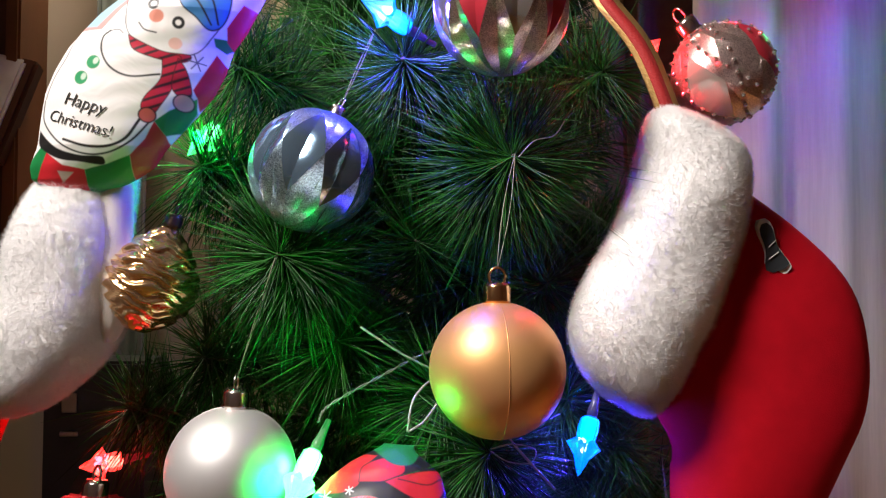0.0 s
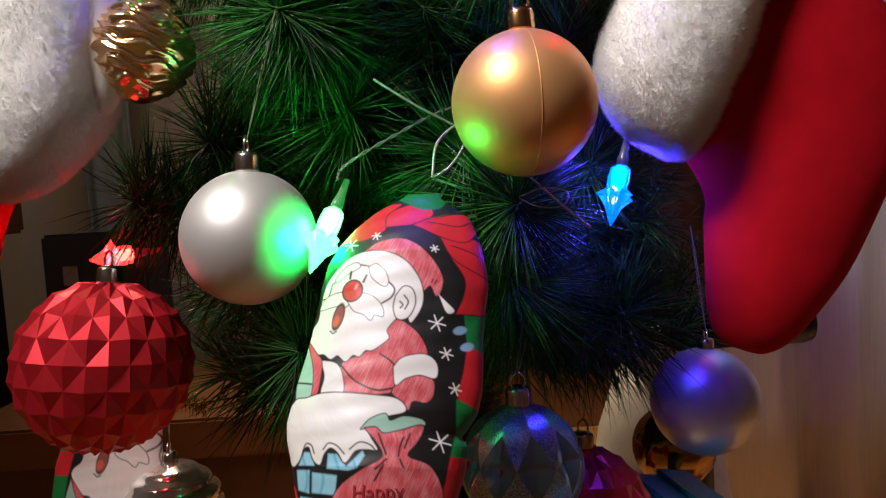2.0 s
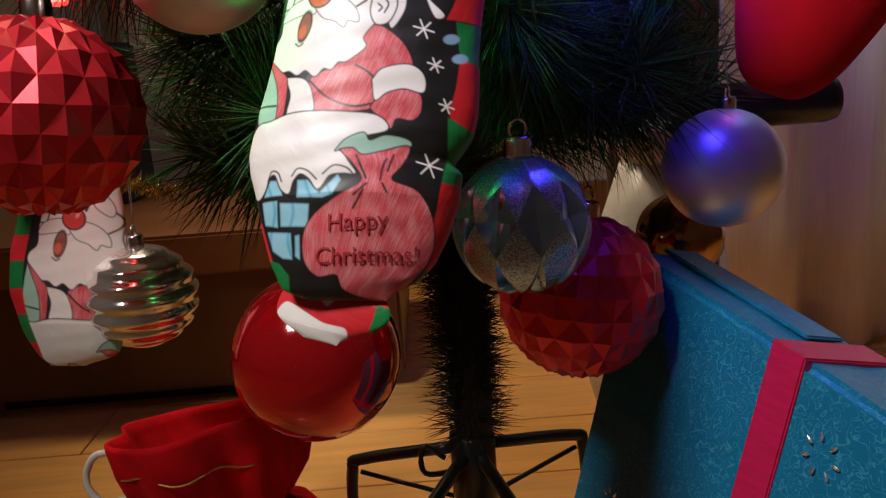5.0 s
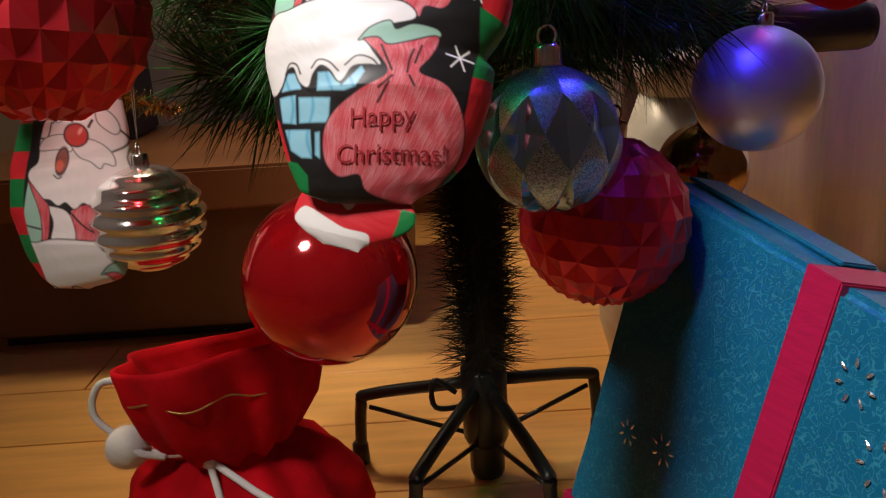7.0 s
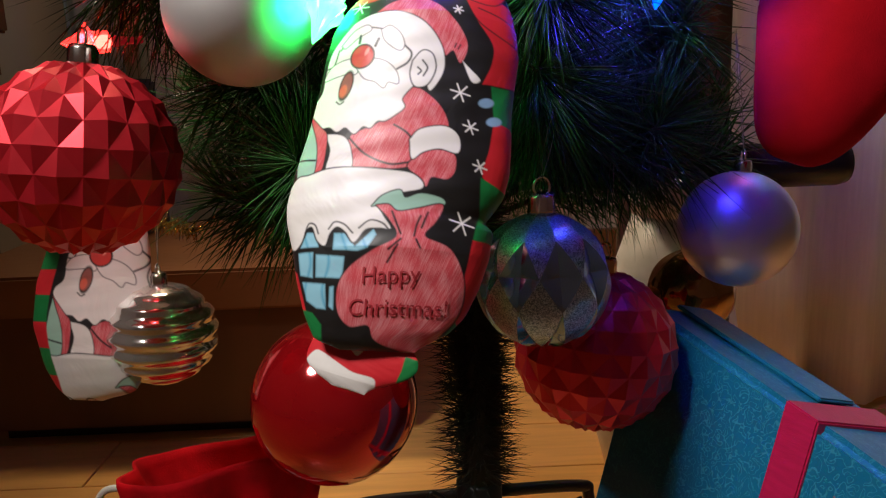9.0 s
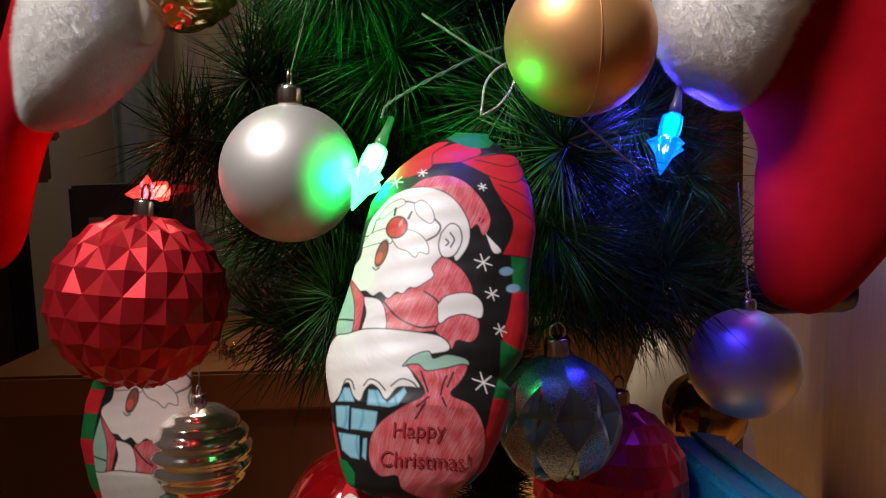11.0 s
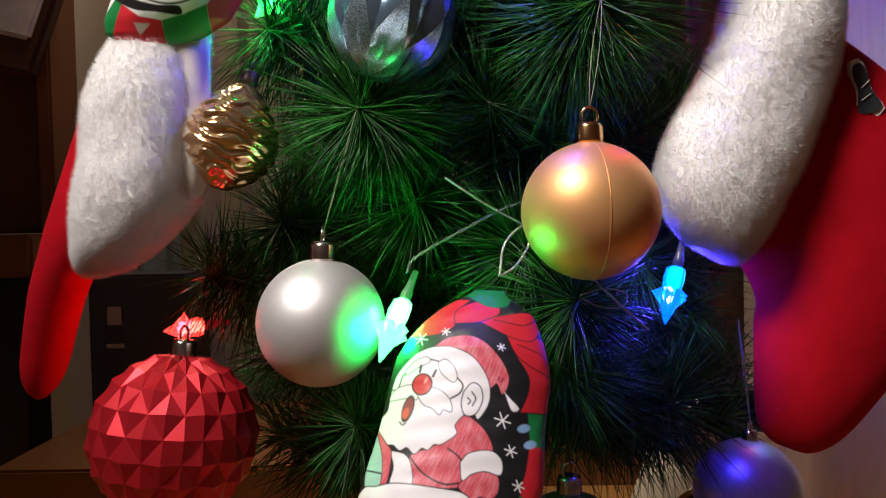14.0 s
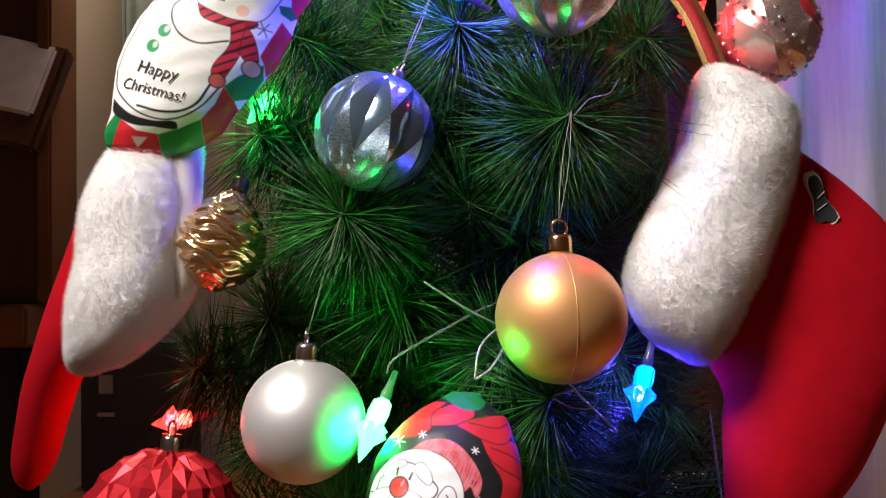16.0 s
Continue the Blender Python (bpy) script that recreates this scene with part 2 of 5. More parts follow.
def crease_orb(r, lats, cols, apex, mats, stretch=1.0, n=6):
    """As facet_orb, but each diamond's quarters curve along the ball, with crisp creases between them."""
    v, f, mi = [], [], []

    def ray_(lat, col):
        a, b = radians(lat), 2 * math.pi * col / cols
        return Vector((math.cos(a) * math.cos(b), math.cos(a) * math.sin(b), math.sin(a)))
    for i in range(1, len(lats) - 1):
        for j in range(cols):
            mid = j + (0.0 if i % 2 else 0.5)
            over, under = ray_(lats[i - 1], mid), ray_(lats[i + 1], mid)
            left, right = ray_(lats[i], mid - 0.5), ray_(lats[i], mid + 0.5)
            c = ray_((lats[i - 1] + lats[i + 1]) / 2, mid)
            coat = mats[i % len(mats)]
            coat = coat[j % len(coat)] if isinstance(coat, tuple) else coat
            for p, q in ((over, left), (left, under), (under, right), (right, over)):
                k = len(v)
                at_ = {}
                for s in range(n + 1):
                    for t in range(n + 1 - s):
                        w = 1 - (s + t) / n
                        d = (p * (s / n) + q * (t / n) + c * w).normalized()
                        rr = r * (1 + (apex[i % len(apex)] - 1) * w)
                        at_[s, t] = len(v)
                        v.append((d.x * rr, d.y * rr, d.z * rr * stretch))
                for s in range(n):
                    for t in range(n - s):
                        f.append((at_[s, t], at_[s + 1, t], at_[s, t + 1]))
                        mi.append(coat)
                        if s + t < n - 1:
                            f.append((at_[s + 1, t], at_[s + 1, t + 1], at_[s, t + 1]))
                            mi.append(coat)
    me = mesh_of("creased", v, f)
    me.polygons.foreach_set("material_index", mi)
    b = bmesh.new()
    b.from_mesh(me)
    bmesh.ops.remove_doubles(b, verts=b.verts[:], dist=0.00001)
    for e in b.edges:
        e.smooth = len(e.link_faces) < 2 or e.calc_face_angle(0) < 0.16
    b.to_mesh(me)
    b.free()
    return me


def facet_orb(r, lats, cols, apex, mats, stretch=1.0):
    """A ball of diamond facets: staggered rows of corners, a raised or sunk middle in each diamond."""
    v, f, mi = [], [], []

    def at(lat, col, k=1.0):
        a, b = radians(lat), 2 * math.pi * col / cols
        v.append((r * k * math.cos(a) * math.cos(b), r * k * math.cos(a) * math.sin(b), r * k * stretch * math.sin(a)))
        return len(v) - 1
    rows = [[at(lat, j + 0.5 * (i % 2)) for j in range(cols)] for i, lat in enumerate(lats)]
    for i in range(1, len(lats) - 1):
        for j in range(cols):
            if i % 2:
                left, right, over, under = rows[i][j - 1], rows[i][j], rows[i - 1][j], rows[i + 1][j]
                mid = j
            else:
                left, right, over, under = rows[i][j], rows[i][(j + 1) % cols], rows[i - 1][j], rows[i + 1][j]
                mid = j + 0.5
            c = at((lats[i - 1] + lats[i + 1]) / 2, mid, apex[i % len(apex)])
            for a, b in ((over, left), (left, under), (under, right), (right, over)):
                f.append((a, b, c))
                mi.append(mats[i % len(mats)])
    for end, i in ((90, 0), (-90, len(lats) - 1)):
        c = at(end, 0)
        k = 1 if i else -1
        for j in range(cols):
            f.append((rows[i][j], rows[i][(j + 1) % cols], c)[::k])
            mi.append(mats[-1])
    me = mesh_of("facets", v, f, False)
    me.polygons.foreach_set("material_index", mi)
    return me


def hanger(parent, r, material, top=None, small=False):
    """The metal cap with its slotted skirt, the wire loop and the thread up to the branch."""
    k = 0.72 if small else 1.0
    w, h = 0.0058 * k, 0.0095 * k
    z = r - 0.0012
    part("cap", lathe([(w * 1.05, z), (w * 1.02, z + h * 0.25), (w, z + h * 0.8), (w * 0.85, z + h), (w * 0.3, z + h * 1.02)], 24,
                      lambda a, i: 1 + 0.05 * math.cos(12 * a)), material, parent, "shiny metal cap")
    ring = [(0.0036 * k * math.sin(t) * 1.0, 0.0004, z + h + 0.0026 * k - 0.0042 * k * math.cos(t)) for t in [2 * math.pi * i / 18 for i in range(18)]]
    part("loop", tube(ring, 0.0007, 6, True), material, parent)
    if top is not None:
        t = Vector(top)
        s = Vector((0, 0, z + h + 0.005 * k))
        for side in (-1, 1):
            run = [s.lerp(t, i / 8) + Vector((side * 0.0016 * math.sin(math.pi * i / 8), 0, 0)) for i in range(9)]
            part("thread", tube(run, 0.00022, 5), THREAD, parent, "thin hanging thread")


def turn_to(d, roll=0.0):
    """A turn that brings local z to the direction d."""
    return Vector(d).to_track_quat("Z", "Y").to_matrix().to_4x4() @ Matrix.Rotation(radians(roll), 4, "Z")

# ---- room ----
def plank_floor():
    fl = single("floor", box(-2.2, 2.0, -1.6, 1.6, -0.03, -0.004, 0), FLOOR, "oak plank floor", "floor", kind="structure")
    for i in range(15):
        y = -0.12 + i * 0.095
        off = (i * 0.37) % 0.9
        for x0 in (-1.9 + off, -1.0 + off, -0.1 + off):
            part("plank", box(x0, x0 + 0.898, y, y + 0.0936, -0.0035, 0.0, 0.0006, 1), FLOOR, fl)
    return fl


def room():
    for name, b in (("wall_back", box(-2.2, 2.0, 1.3, 1.4, 0, 2.5, 0)), ("wall_left", box(-2.3, -2.2, -1.6, 1.4, 0, 2.5, 0)),
                    ("wall_right", box(2.0, 2.1, -1.6, 1.4, 0, 2.5, 0)), ("wall_front", box(-2.2, 2.0, -1.7, -1.6, 0, 2.5, 0))):
        single(name, b, WALL, "warm plaster wall in shade", "wall", kind="structure")
    single("ceiling", box(-2.2, 2.0, -1.6, 1.3, 2.5, 2.56, 0), WALL, "plain ceiling of the dim room", "ceiling", kind="structure")
    single("baseboard", box(-0.35, 1.99, 1.28, 1.3, 0, 0.12), WOOD_MID, "brown wooden skirting board", "baseboard", kind="structure")


def drape(name, x0, x1, y, z0, z1, depth, folds, material, label, seed):
    """A hanging cloth with uneven folds."""
    rnd = random.Random(seed)
    ph = [rnd.uniform(0, 6.28) for _ in range(4)]
    nx, nz = 90, 16
    v, f = [], []
    for k in range(nz + 1):
        for i in range(nx + 1):
            s, h = i / nx, k / nz
            w = math.sin(2 * math.pi * folds * s + ph[0]) + 0.5 * math.sin(2 * math.pi * folds * 1.7 * s + ph[1] + 0.6 * h) + 0.3 * math.sin(2 * math.pi * folds * 0.43 * s + ph[2] + h)
            v.append((x0 + (x1 - x0) * s + 0.012 * math.sin(h * 3 + ph[3] + 9 * s), y + depth * w * (1 - 0.25 * h), z0 + (z1 - z0) * h))
    for k in range(nz):
        for i in range(nx):
            a = k * (nx + 1) + i
            f.append((a, a + 1, a + nx + 2, a + nx + 1))
    ob = single(name, mesh_of(name, v, f), material, label, "curtain")
    s = ob.modifiers.new("thick", "SOLIDIFY")
    s.thickness = 0.0012
    return ob


plank_floor()
room()
drape("sheer_curtain", 0.29, 1.2, 0.84, 0.01, 2.2, 0.02, 9, SHEER, "white sheer curtain hanging in soft folds", 3)
drape("brown_curtain", 0.17, 0.34, 0.90, 0.01, 2.2, 0.014, 3, BROWN_CLOTH, "brown lined curtain edge behind the tree", 5)
drape("grey_curtain", -0.515, -0.425, 1.15, 0.02, 2.2, 0.008, 3, GREY_CLOTH, "grey green curtain beside the cupboard", 6)
drape("beige_curtain", -0.425, -0.20, 1.17, 0.02, 2.2, 0.010, 4, BEIGE_CLOTH, "beige curtain behind the tree", 9)


def cupboard():
    t = thing("cupboard", (0, 0, 0), "dark mahogany cupboard standing on the floor", "cupboard")
    part("body", box(-1.6, -0.53, 0.94, 1.0, 0.436, 1.7, 0.004), WOOD_DARK, t)
    # Shade below the ledge is put into the plinth's near-black colour.
    part("plinth", box(-1.6, -0.56, 0.95, 1.0, 0, 0.384, 0.004), BLACK, t, "plinth coloured near black for shade")
    part("corner_post", box(-0.53, -0.512, 0.93, 1.0, 0.436, 1.7, 0.003), WOOD_MID, t, "lighter wooden corner post")
    part("ledge", box(-1.62, -0.526, 0.90, 1.0, 0.385, 0.435, 0.004), WOOD_MID, t, "brown ledge")
    t = thing("card_holder", (-0.545, 0.925, 0.70), "white card in a dark wooden holder on the cupboard", "card")
    tilt = Matrix.Rotation(radians(14), 4, "Y") @ Matrix.Rotation(radians(-12), 4, "X")
    part("card", box(-0.09, 0.028, -0.006, 0.0, -0.035, 0.058, 0.004), WHITE_PLASTIC, t, "white card", tilt)
    part("holder", box(-0.10, 0.040, -0.002, 0.02, -0.075, 0.062, 0.004), WOOD_DARK, t, "dark wooden holder", tilt)
    t = thing("storage_box", (-0.455, 1.00, 0.19), "dark grey storage box with pale labels", "box")
    part("body", box(-0.055, 0.075, 0, 0.09, 0, 0.19, 0.004), mat("dark_grey_card", (0.045, 0.05, 0.055), 0.6), t)
    lab = mat("pale_label", (0.45, 0.40, 0.30), 0.6)
    part("upper_label", box(-0.030, -0.010, -0.002, 0.0, 0.125, 0.15, 0.001), lab, t, "pale label")
    part("lower_label", box(-0.032, -0.008, -0.002, 0.0, 0.095, 0.102, 0.001), lab, t, "pale label")
    t = thing("low_cabinet", (0, 0, 0), "low brown wooden cabinet behind the tree", "cabinet")
    part("body", box(-0.52, -0.06, 0.82, 1.10, 0.02, 0.148, 0.003), WOOD_DARK, t, "dark cabinet front")
    part("plinth", box(-0.50, -0.08, 0.85, 1.10, 0.0, 0.02, 0), BLACK, t)
    part("top_board", box(-0.525, -0.05, 0.80, 1.105, 0.148, 0.190, 0.003), WOOD_MID, t, "brown top board")


cupboard()

# ---- the tree ----
TRUNK_X, TRUNK_Y = -0.004, 0.555


def needle_mesh(path, count, length, seed, spread=(35, 80), droop=0.0, width=0.0005, start=0.0):
    """Many thin three-sided needles along the outer part of a branch."""
    rnd = random.Random(seed)
    pts = [Vector(p) for p in path]
    v, f = [], []
    for _ in range(count):
        s = (start + (1 - start) * rnd.random() ** 0.8) * (len(pts) - 1)
        i = min(int(s), len(pts) - 2)
        p = pts[i].lerp(pts[i + 1], s - i)
        d = (pts[i + 1] - pts[i]).normalized()
        x = d.orthogonal().normalized()
        y = d.cross(x)
        a, t = rnd.uniform(0, 6.283), radians(rnd.uniform(*spread))
        w = (d * math.cos(t) + (x * math.cos(a) + y * math.sin(a)) * math.sin(t)).normalized()
        ln = length * rnd.uniform(0.65, 1.08)
        bend = Vector((rnd.uniform(-1, 1), rnd.uniform(-1, 1), rnd.uniform(-1, 0.6) - droop)) * ln * 0.07
        m_, e = p + w * ln * 0.55 + bend * 0.3, p + w * ln + bend
        q = w.orthogonal().normalized() * width
        r = w.cross(q)
        k = len(v)
        v += [p + q, p - q * 0.5 + r * 0.87, p - q * 0.5 - r * 0.87]
        v += [m_ + q * 0.9, m_ - q * 0.45 + r * 0.78, m_ - q * 0.45 - r * 0.78, e]
        for a_ in range(3):
            b_ = (a_ + 1) % 3
            f += [(k + a_, k + b_, k + 3 + b_, k + 3 + a_), (k + 3 + a_, k + 3 + b_, k + 6)]
    return mesh_of("needles", v, f)


def pine_tree():
    t = thing("christmas_tree", (TRUNK_X, TRUNK_Y, 0), "small artificial green pine christmas tree on a black metal stand", "christmas tree")
    base = Vector((TRUNK_X, TRUNK_Y, 0))
    part("trunk", tube([(0.004 * math.sin(i), 0, 0.06 + i * 0.08) for i in range(12)], 0.0135, 14), TRUNK, t, "dark bristly trunk")
    b = part("bristles", needle_mesh([(0, 0, 0.085), (0, 0, 0.16), (0, 0, 0.24), (0, 0, 0.34)], 5200, 0.038, 77, (35, 110), width=0.00045), TRUNK, t, "short dark bristles")
    tagged(b, kind="stuff")
    rnd = random.Random(11)
    tips = []
    # the tips that face the room, with the places at which they end
    for x, y, z, n, ln in ((0.034, 0.372, 0.541, 620, 0.060), (-0.081, 0.380, 0.494, 620, 0.056), (0.000, 0.392, 0.425, 420, 0.052),
                           (0.022, 0.372, 0.400, 420, 0.052), (-0.020, 0.385, 0.592, 420, 0.052), (-0.172, 0.428, 0.412, 480, 0.05),
                           (-0.095, 0.440, 0.325, 620, 0.06), (0.030, 0.410, 0.350, 420, 0.052), (0.070, 0.440, 0.415, 480, 0.05),
                           (-0.135, 0.430, 0.545, 520, 0.055), (0.105, 0.465, 0.385, 480, 0.05), (0.095, 0.455, 0.605, 480, 0.05),
                           (-0.055, 0.405, 0.450, 420, 0.055), (0.060, 0.445, 0.480, 420, 0.05), (-0.115, 0.420, 0.600, 480, 0.055),
                           (-0.130, 0.425, 0.440, 480, 0.055), (0.085, 0.44, 0.335, 480, 0.055), (-0.03, 0.42, 0.335, 420, 0.05), (0.018, 0.385, 0.365, 420, 0.05)):
        tips.append((Vector((x, y, z)), n, ln))
    for ring in range(9):
        z, r = 0.315 + ring * 0.052, 0.185 - ring * 0.010
        for k in range(11):
            a = 2 * math.pi * (k + 0.5 * (ring % 2)) / 11 + rnd.uniform(-0.15, 0.15)
            rr = r * rnd.uniform(0.72, 0.95)
            n_ = 220 if math.sin(a) > 0.5 else 380
            tips.append((Vector((TRUNK_X + rr * math.cos(a), TRUNK_Y + rr * 0.86 * math.sin(a), z + rnd.uniform(-0.02, 0.02))), n_, 0.055))
    for k in range(46):
        a, rr = rnd.uniform(0, 6.283), rnd.uniform(0.05, 0.11)
        tips.append((Vector((TRUNK_X + rr * math.cos(a), TRUNK_Y + rr * math.sin(a), rnd.uniform(0.34, 0.80))), 300, 0.055))
    for i, (tip, n, ln) in enumerate(tips):
        e = tip - base
        s = Vector((0, 0, max(0.26, e.z - 0.045)))
        run = smooth_run([s, s.lerp(e, 0.5) + Vector((0, 0, 0.006)), e], 4)
        br = part("branch", tube(run, lambda u: 0.0022 - 0.001 * u, 6), TWIG, t)
        nd = part("needles", needle_mesh(run, int(n * 0.9), ln * 1.1, 100 + i, (46, 104), 0.9, start=0.72, width=0.00042) if i < 19 else needle_mesh(run, n, ln, 100 + i, (30, 80), 0.3, start=0.25), NEEDLE, br)
        tagged(nd, kind="stuff")
    # stand
    hub = 0.075
    part("pole", lathe([(0.0115, 0.004), (0.0125, 0.008), (0.0125, 0.088)], 20), BLACK, t, "black metal pole")
    part("stand_hub", lathe([(0.014, 0.03), (0.016, 0.035), (0.016, hub + 0.012), (0.013, hub + 0.014)], 24), BLACK, t, "black metal hub")
    for ang in (163, 25, 239, 290):
        a = radians(ang)
        d = Vector((math.cos(a), math.sin(a), 0))
        ln = 0.094
        leg = smooth_run([d * 0.012 + Vector((0, 0, hub)), d * ln * 0.9 + Vector((0, 0, hub - 0.016)), d * ln + Vector((0, 0, hub - 0.026)), d * (ln + 0.004) + Vector((0, 0, 0.002))], 6)
        g = part("leg", tube(leg, 0.0045, 10), BLACK, t, "black tubular leg")
        part("rubber_foot", lathe([(0.006, 0.0), (0.0065, 0.003), (0.006, 0.016), (0.004, 0.018)], 14), BLACK, g, m=Matrix.Translation(d * (ln + 0.004)))
        part("brace", tube([d * 0.012 + Vector((0, 0, 0.034)), d * ln * 0.93 + Vector((0, 0, 0.048))], 0.0018, 6), BLACK, t)
    part("hook", tube(smooth_run([(-0.02, -0.02, 0.08), (-0.034, -0.02, 0.09), (-0.034, -0.024, 0.072), (-0.01, -0.02, 0.07)], 5), 0.002, 6), BLACK, t)
    return t


pine_tree()

# ---- baubles ----
BAUBLES = "baubles on the tree"


def bauble(place, label, body, material, r, cap=CAP_SILVER, knot=None, tilt=(0, 0, 1), roll=0.0, small=False):
    m = Matrix.Translation(place) @ turn_to(tilt, roll)
    t = thing("bauble", place, label, "bauble", BAUBLES, m=m)
    part("body", body, material, t)
    hanger(t, r, cap, None if knot is None else m.inverted() @ Vector(knot), small)
    return t


def plain(r):
    return lathe(sphere_profile(r, 40), 64)


def seam(t, r, material):
    """The fine moulding seam that runs over a ball."""
    part("seam", tube([(r * 1.0005 * math.sin(a), 0, r * 1.0005 * math.cos(a)) for a in [2 * math.pi * i / 64 for i in range(64)]], 0.00022, 5, True), material, t,
         m=Matrix.Rotation(radians(96), 4, "Z"))


g = bauble((0.024, 0.347, 0.4416), "satin gold bauble hanging from a green branch tip", plain(0.0302), GOLD_SATIN, 0.0302, CAP_GOLD, (0.034, 0.366, 0.541))
seam(g, 0.0302, GOLD_SATIN)
g = bauble((-0.0996, 0.3704, 0.392), "satin silver bauble beside a lit star bulb", plain(0.030), SILVER_SATIN, 0.030, CAP_SILVER, (-0.081, 0.376, 0.492), (0.06, 0, 1))
seam(g, 0.030, SILVER_SATIN)
bauble((0.1289, 0.4481, 0.2807), "small satin grey bauble hanging low", plain(0.030), GREY_SATIN, 0.030, CAP_SILVER, (0.125, 0.45, 0.38), (0.05, 0, 1), small=True)
bauble((-0.0796, 0.4069, 0.2129), "large glossy red bauble under the foil balloon", plain(0.040), RED_GLOSS, 0.040, CAP_GOLD, (-0.075, 0.43, 0.33))
bauble((0.1419, 0.5548, 0.2179), "small glossy amber bauble at the back", crease_orb(0.029, [89, 40, 0, -40, -89], 10, [0.98], [0]), AMBER, 0.029, CAP_GOLD, (0.14, 0.54, 0.33), small=True)
LATS = [86, 71, 55, 39, 23, 7, -9, -25, -41, -57, -73, -86]
bauble((-0.1773, 0.389, 0.3346), "large matt red bauble with diamond facets", facet_orb(0.0397, LATS, 14, [1.052], [0]), RED_MATT, 0.0395, CAP_SILVER, (-0.172, 0.425, 0.41), (0.10, 0.10, 1), 5)
bauble((0.051, 0.4292, 0.2253), "large matt red faceted bauble hanging low", facet_orb(0.0402, [86, 72, 57, 42, 27, 12, -3, -18, -33, -48, -62, -75, -86], 14, [1.035], [0]), RED_MATT, 0.0395, CAP_GOLD, (0.06, 0.43, 0.33), (0.12, 0.05, 1), 14)
KITE = [89, 45, 13, -14, -58, -89]
LEAF = [89, 52, 8, -36, -89]
bauble((0.0181, 0.3835, 0.2746), "blue grey mirrored bauble with glittered diamonds", crease_orb(0.0298, KITE, 10, [0.88, 0.985], [0, 1, 0, 1]), [CHROME_BLUE, GLITTER_BLUE], 0.030, CAP_SILVER, (0.028, 0.40, 0.352), roll=8)


bauble((-0.0634, 0.374, 0.5341), "blue grey folded bauble with glitter panels", crease_orb(0.0300, [89, 48, 4, -40, -89], 9, [0.90, 0.97], [0, 1, 0, 1]), [CHROME_BLUE, GLITTER_BLUE], 0.0295, CAP_SILVER,
       (-0.034, 0.386, 0.607), (0.40, 0.20, 1), 12, small=True)
bauble((0.0271, 0.3549, 0.6075), "champagne and red mirrored bauble with folds", crease_orb(0.0318, LEAF, 10, [0.90, 0.88], [0, 0, (1, 2), 0]), [GLITTER_PINK, RED_ENAMEL, CHROME], 0.034, CAP_SILVER, None, (0, -0.1, 1), 9)


def ripple_ball():
    return lathe(sphere_profile(0.0295, 90, 0.96, lambda a: 0.034 * math.sin(19 * a)), 56, lambda a, i: 1 + 0.006 * math.sin(3 * a + i * 0.2))


bauble((-0.1806, 0.4682, 0.2312), "silver mirrored bauble with ring grooves", ripple_ball(), CHROME, 0.0285, CAP_SILVER, (-0.175, 0.47, 0.33), (0.04, 0, 1), small=True)


def cone_ball():
    """A pine cone shape with slanting ripples."""
    n = 80
    prof = []
    for i in range(n + 1):
        s = 0.02 + 0.96 * i / n
        prof.append((0.0222 * math.sin(math.pi * s ** 0.85) ** 0.75, -0.028 + 0.056 * s))
    return lathe(prof, 72, lambda a, i: 1 + 0.06 * math.sin(i * 0.84 + 2 * a + 1.9 * math.sin(5 * a + i * 0.21) + 0.8 * math.sin(9 * a - i * 0.3)))


bauble((-0.143, 0.385, 0.4825), "bronze mirrored pine cone bauble with slanting ripples", cone_ball(), CHROME_GOLD, 0.0275, mat("bronze_cap", (0.16, 0.10, 0.06), 0.4, 0.8), None, (0.30, 0.12, 1), small=True)


def beaded_ball():
    t = bauble((0.147, 0.4056, 0.590), "silver mirrored bauble with red panels and bead rows", crease_orb(0.027, [89, 45, 0, -45, -89], 8, [0.96, 0.95], [2, 2, (1, 2, 0, 2), 2]), [CHAMPAGNE, RED_ENAMEL, GLITTER_PINK],
               0.027, CAP_SILVER, None, (-0.75, -0.15, 0.9), 10)
    dot = bmesh.new()
    bmesh.ops.create_icosphere(dot, subdivisions=1, radius=0.0012)
    me = bpy.data.meshes.new("bead")
    dot.to_mesh(me)
    dot.free()
    me.materials.append(CHROME)
    for k in range(6):
        for side in (-1, 1):
            for i in range(13):
                lat = -75 + 150 * i / 12
                lon = 2 * math.pi * (k + side * 0.5 * (1 - abs(lat) / 80)) / 6
                o = new("bead", me)
                o.parent = t
                a = radians(lat)
                o.location = (0.0270 * math.cos(a) * math.cos(lon), 0.0270 * math.cos(a) * math.sin(lon), 0.0270 * math.sin(a))
    return t


beaded_ball()

# ---- star bulbs on their wire ----


def star_shape(ln):
    """A clear cup with a five-pointed flare and a long faceted tip."""
    prof = [(0.0026, 0.10, 0.05), (0.0046, 0.15, 0.05), (0.0050, 0.30, 0.08), (0.0042, 0.45, 0.18), (0.0070, 0.55, 0.34), (0.0056, 0.61, 0.32), (0.0034, 0.72, 0.24), (0.0018, 0.88, 0.2), (0.0003, 1.0, 0.0)]
    me = lathe([(r, ln * s) for r, s, _ in prof], 20, lambda a, i: 1 + prof[i][2] * (2 * abs(((5 * a / (2 * math.pi)) % 1) - 0.5) * 2 - 1))
    me.polygons.foreach_set("use_smooth", [False] * len(me.polygons))
    return me


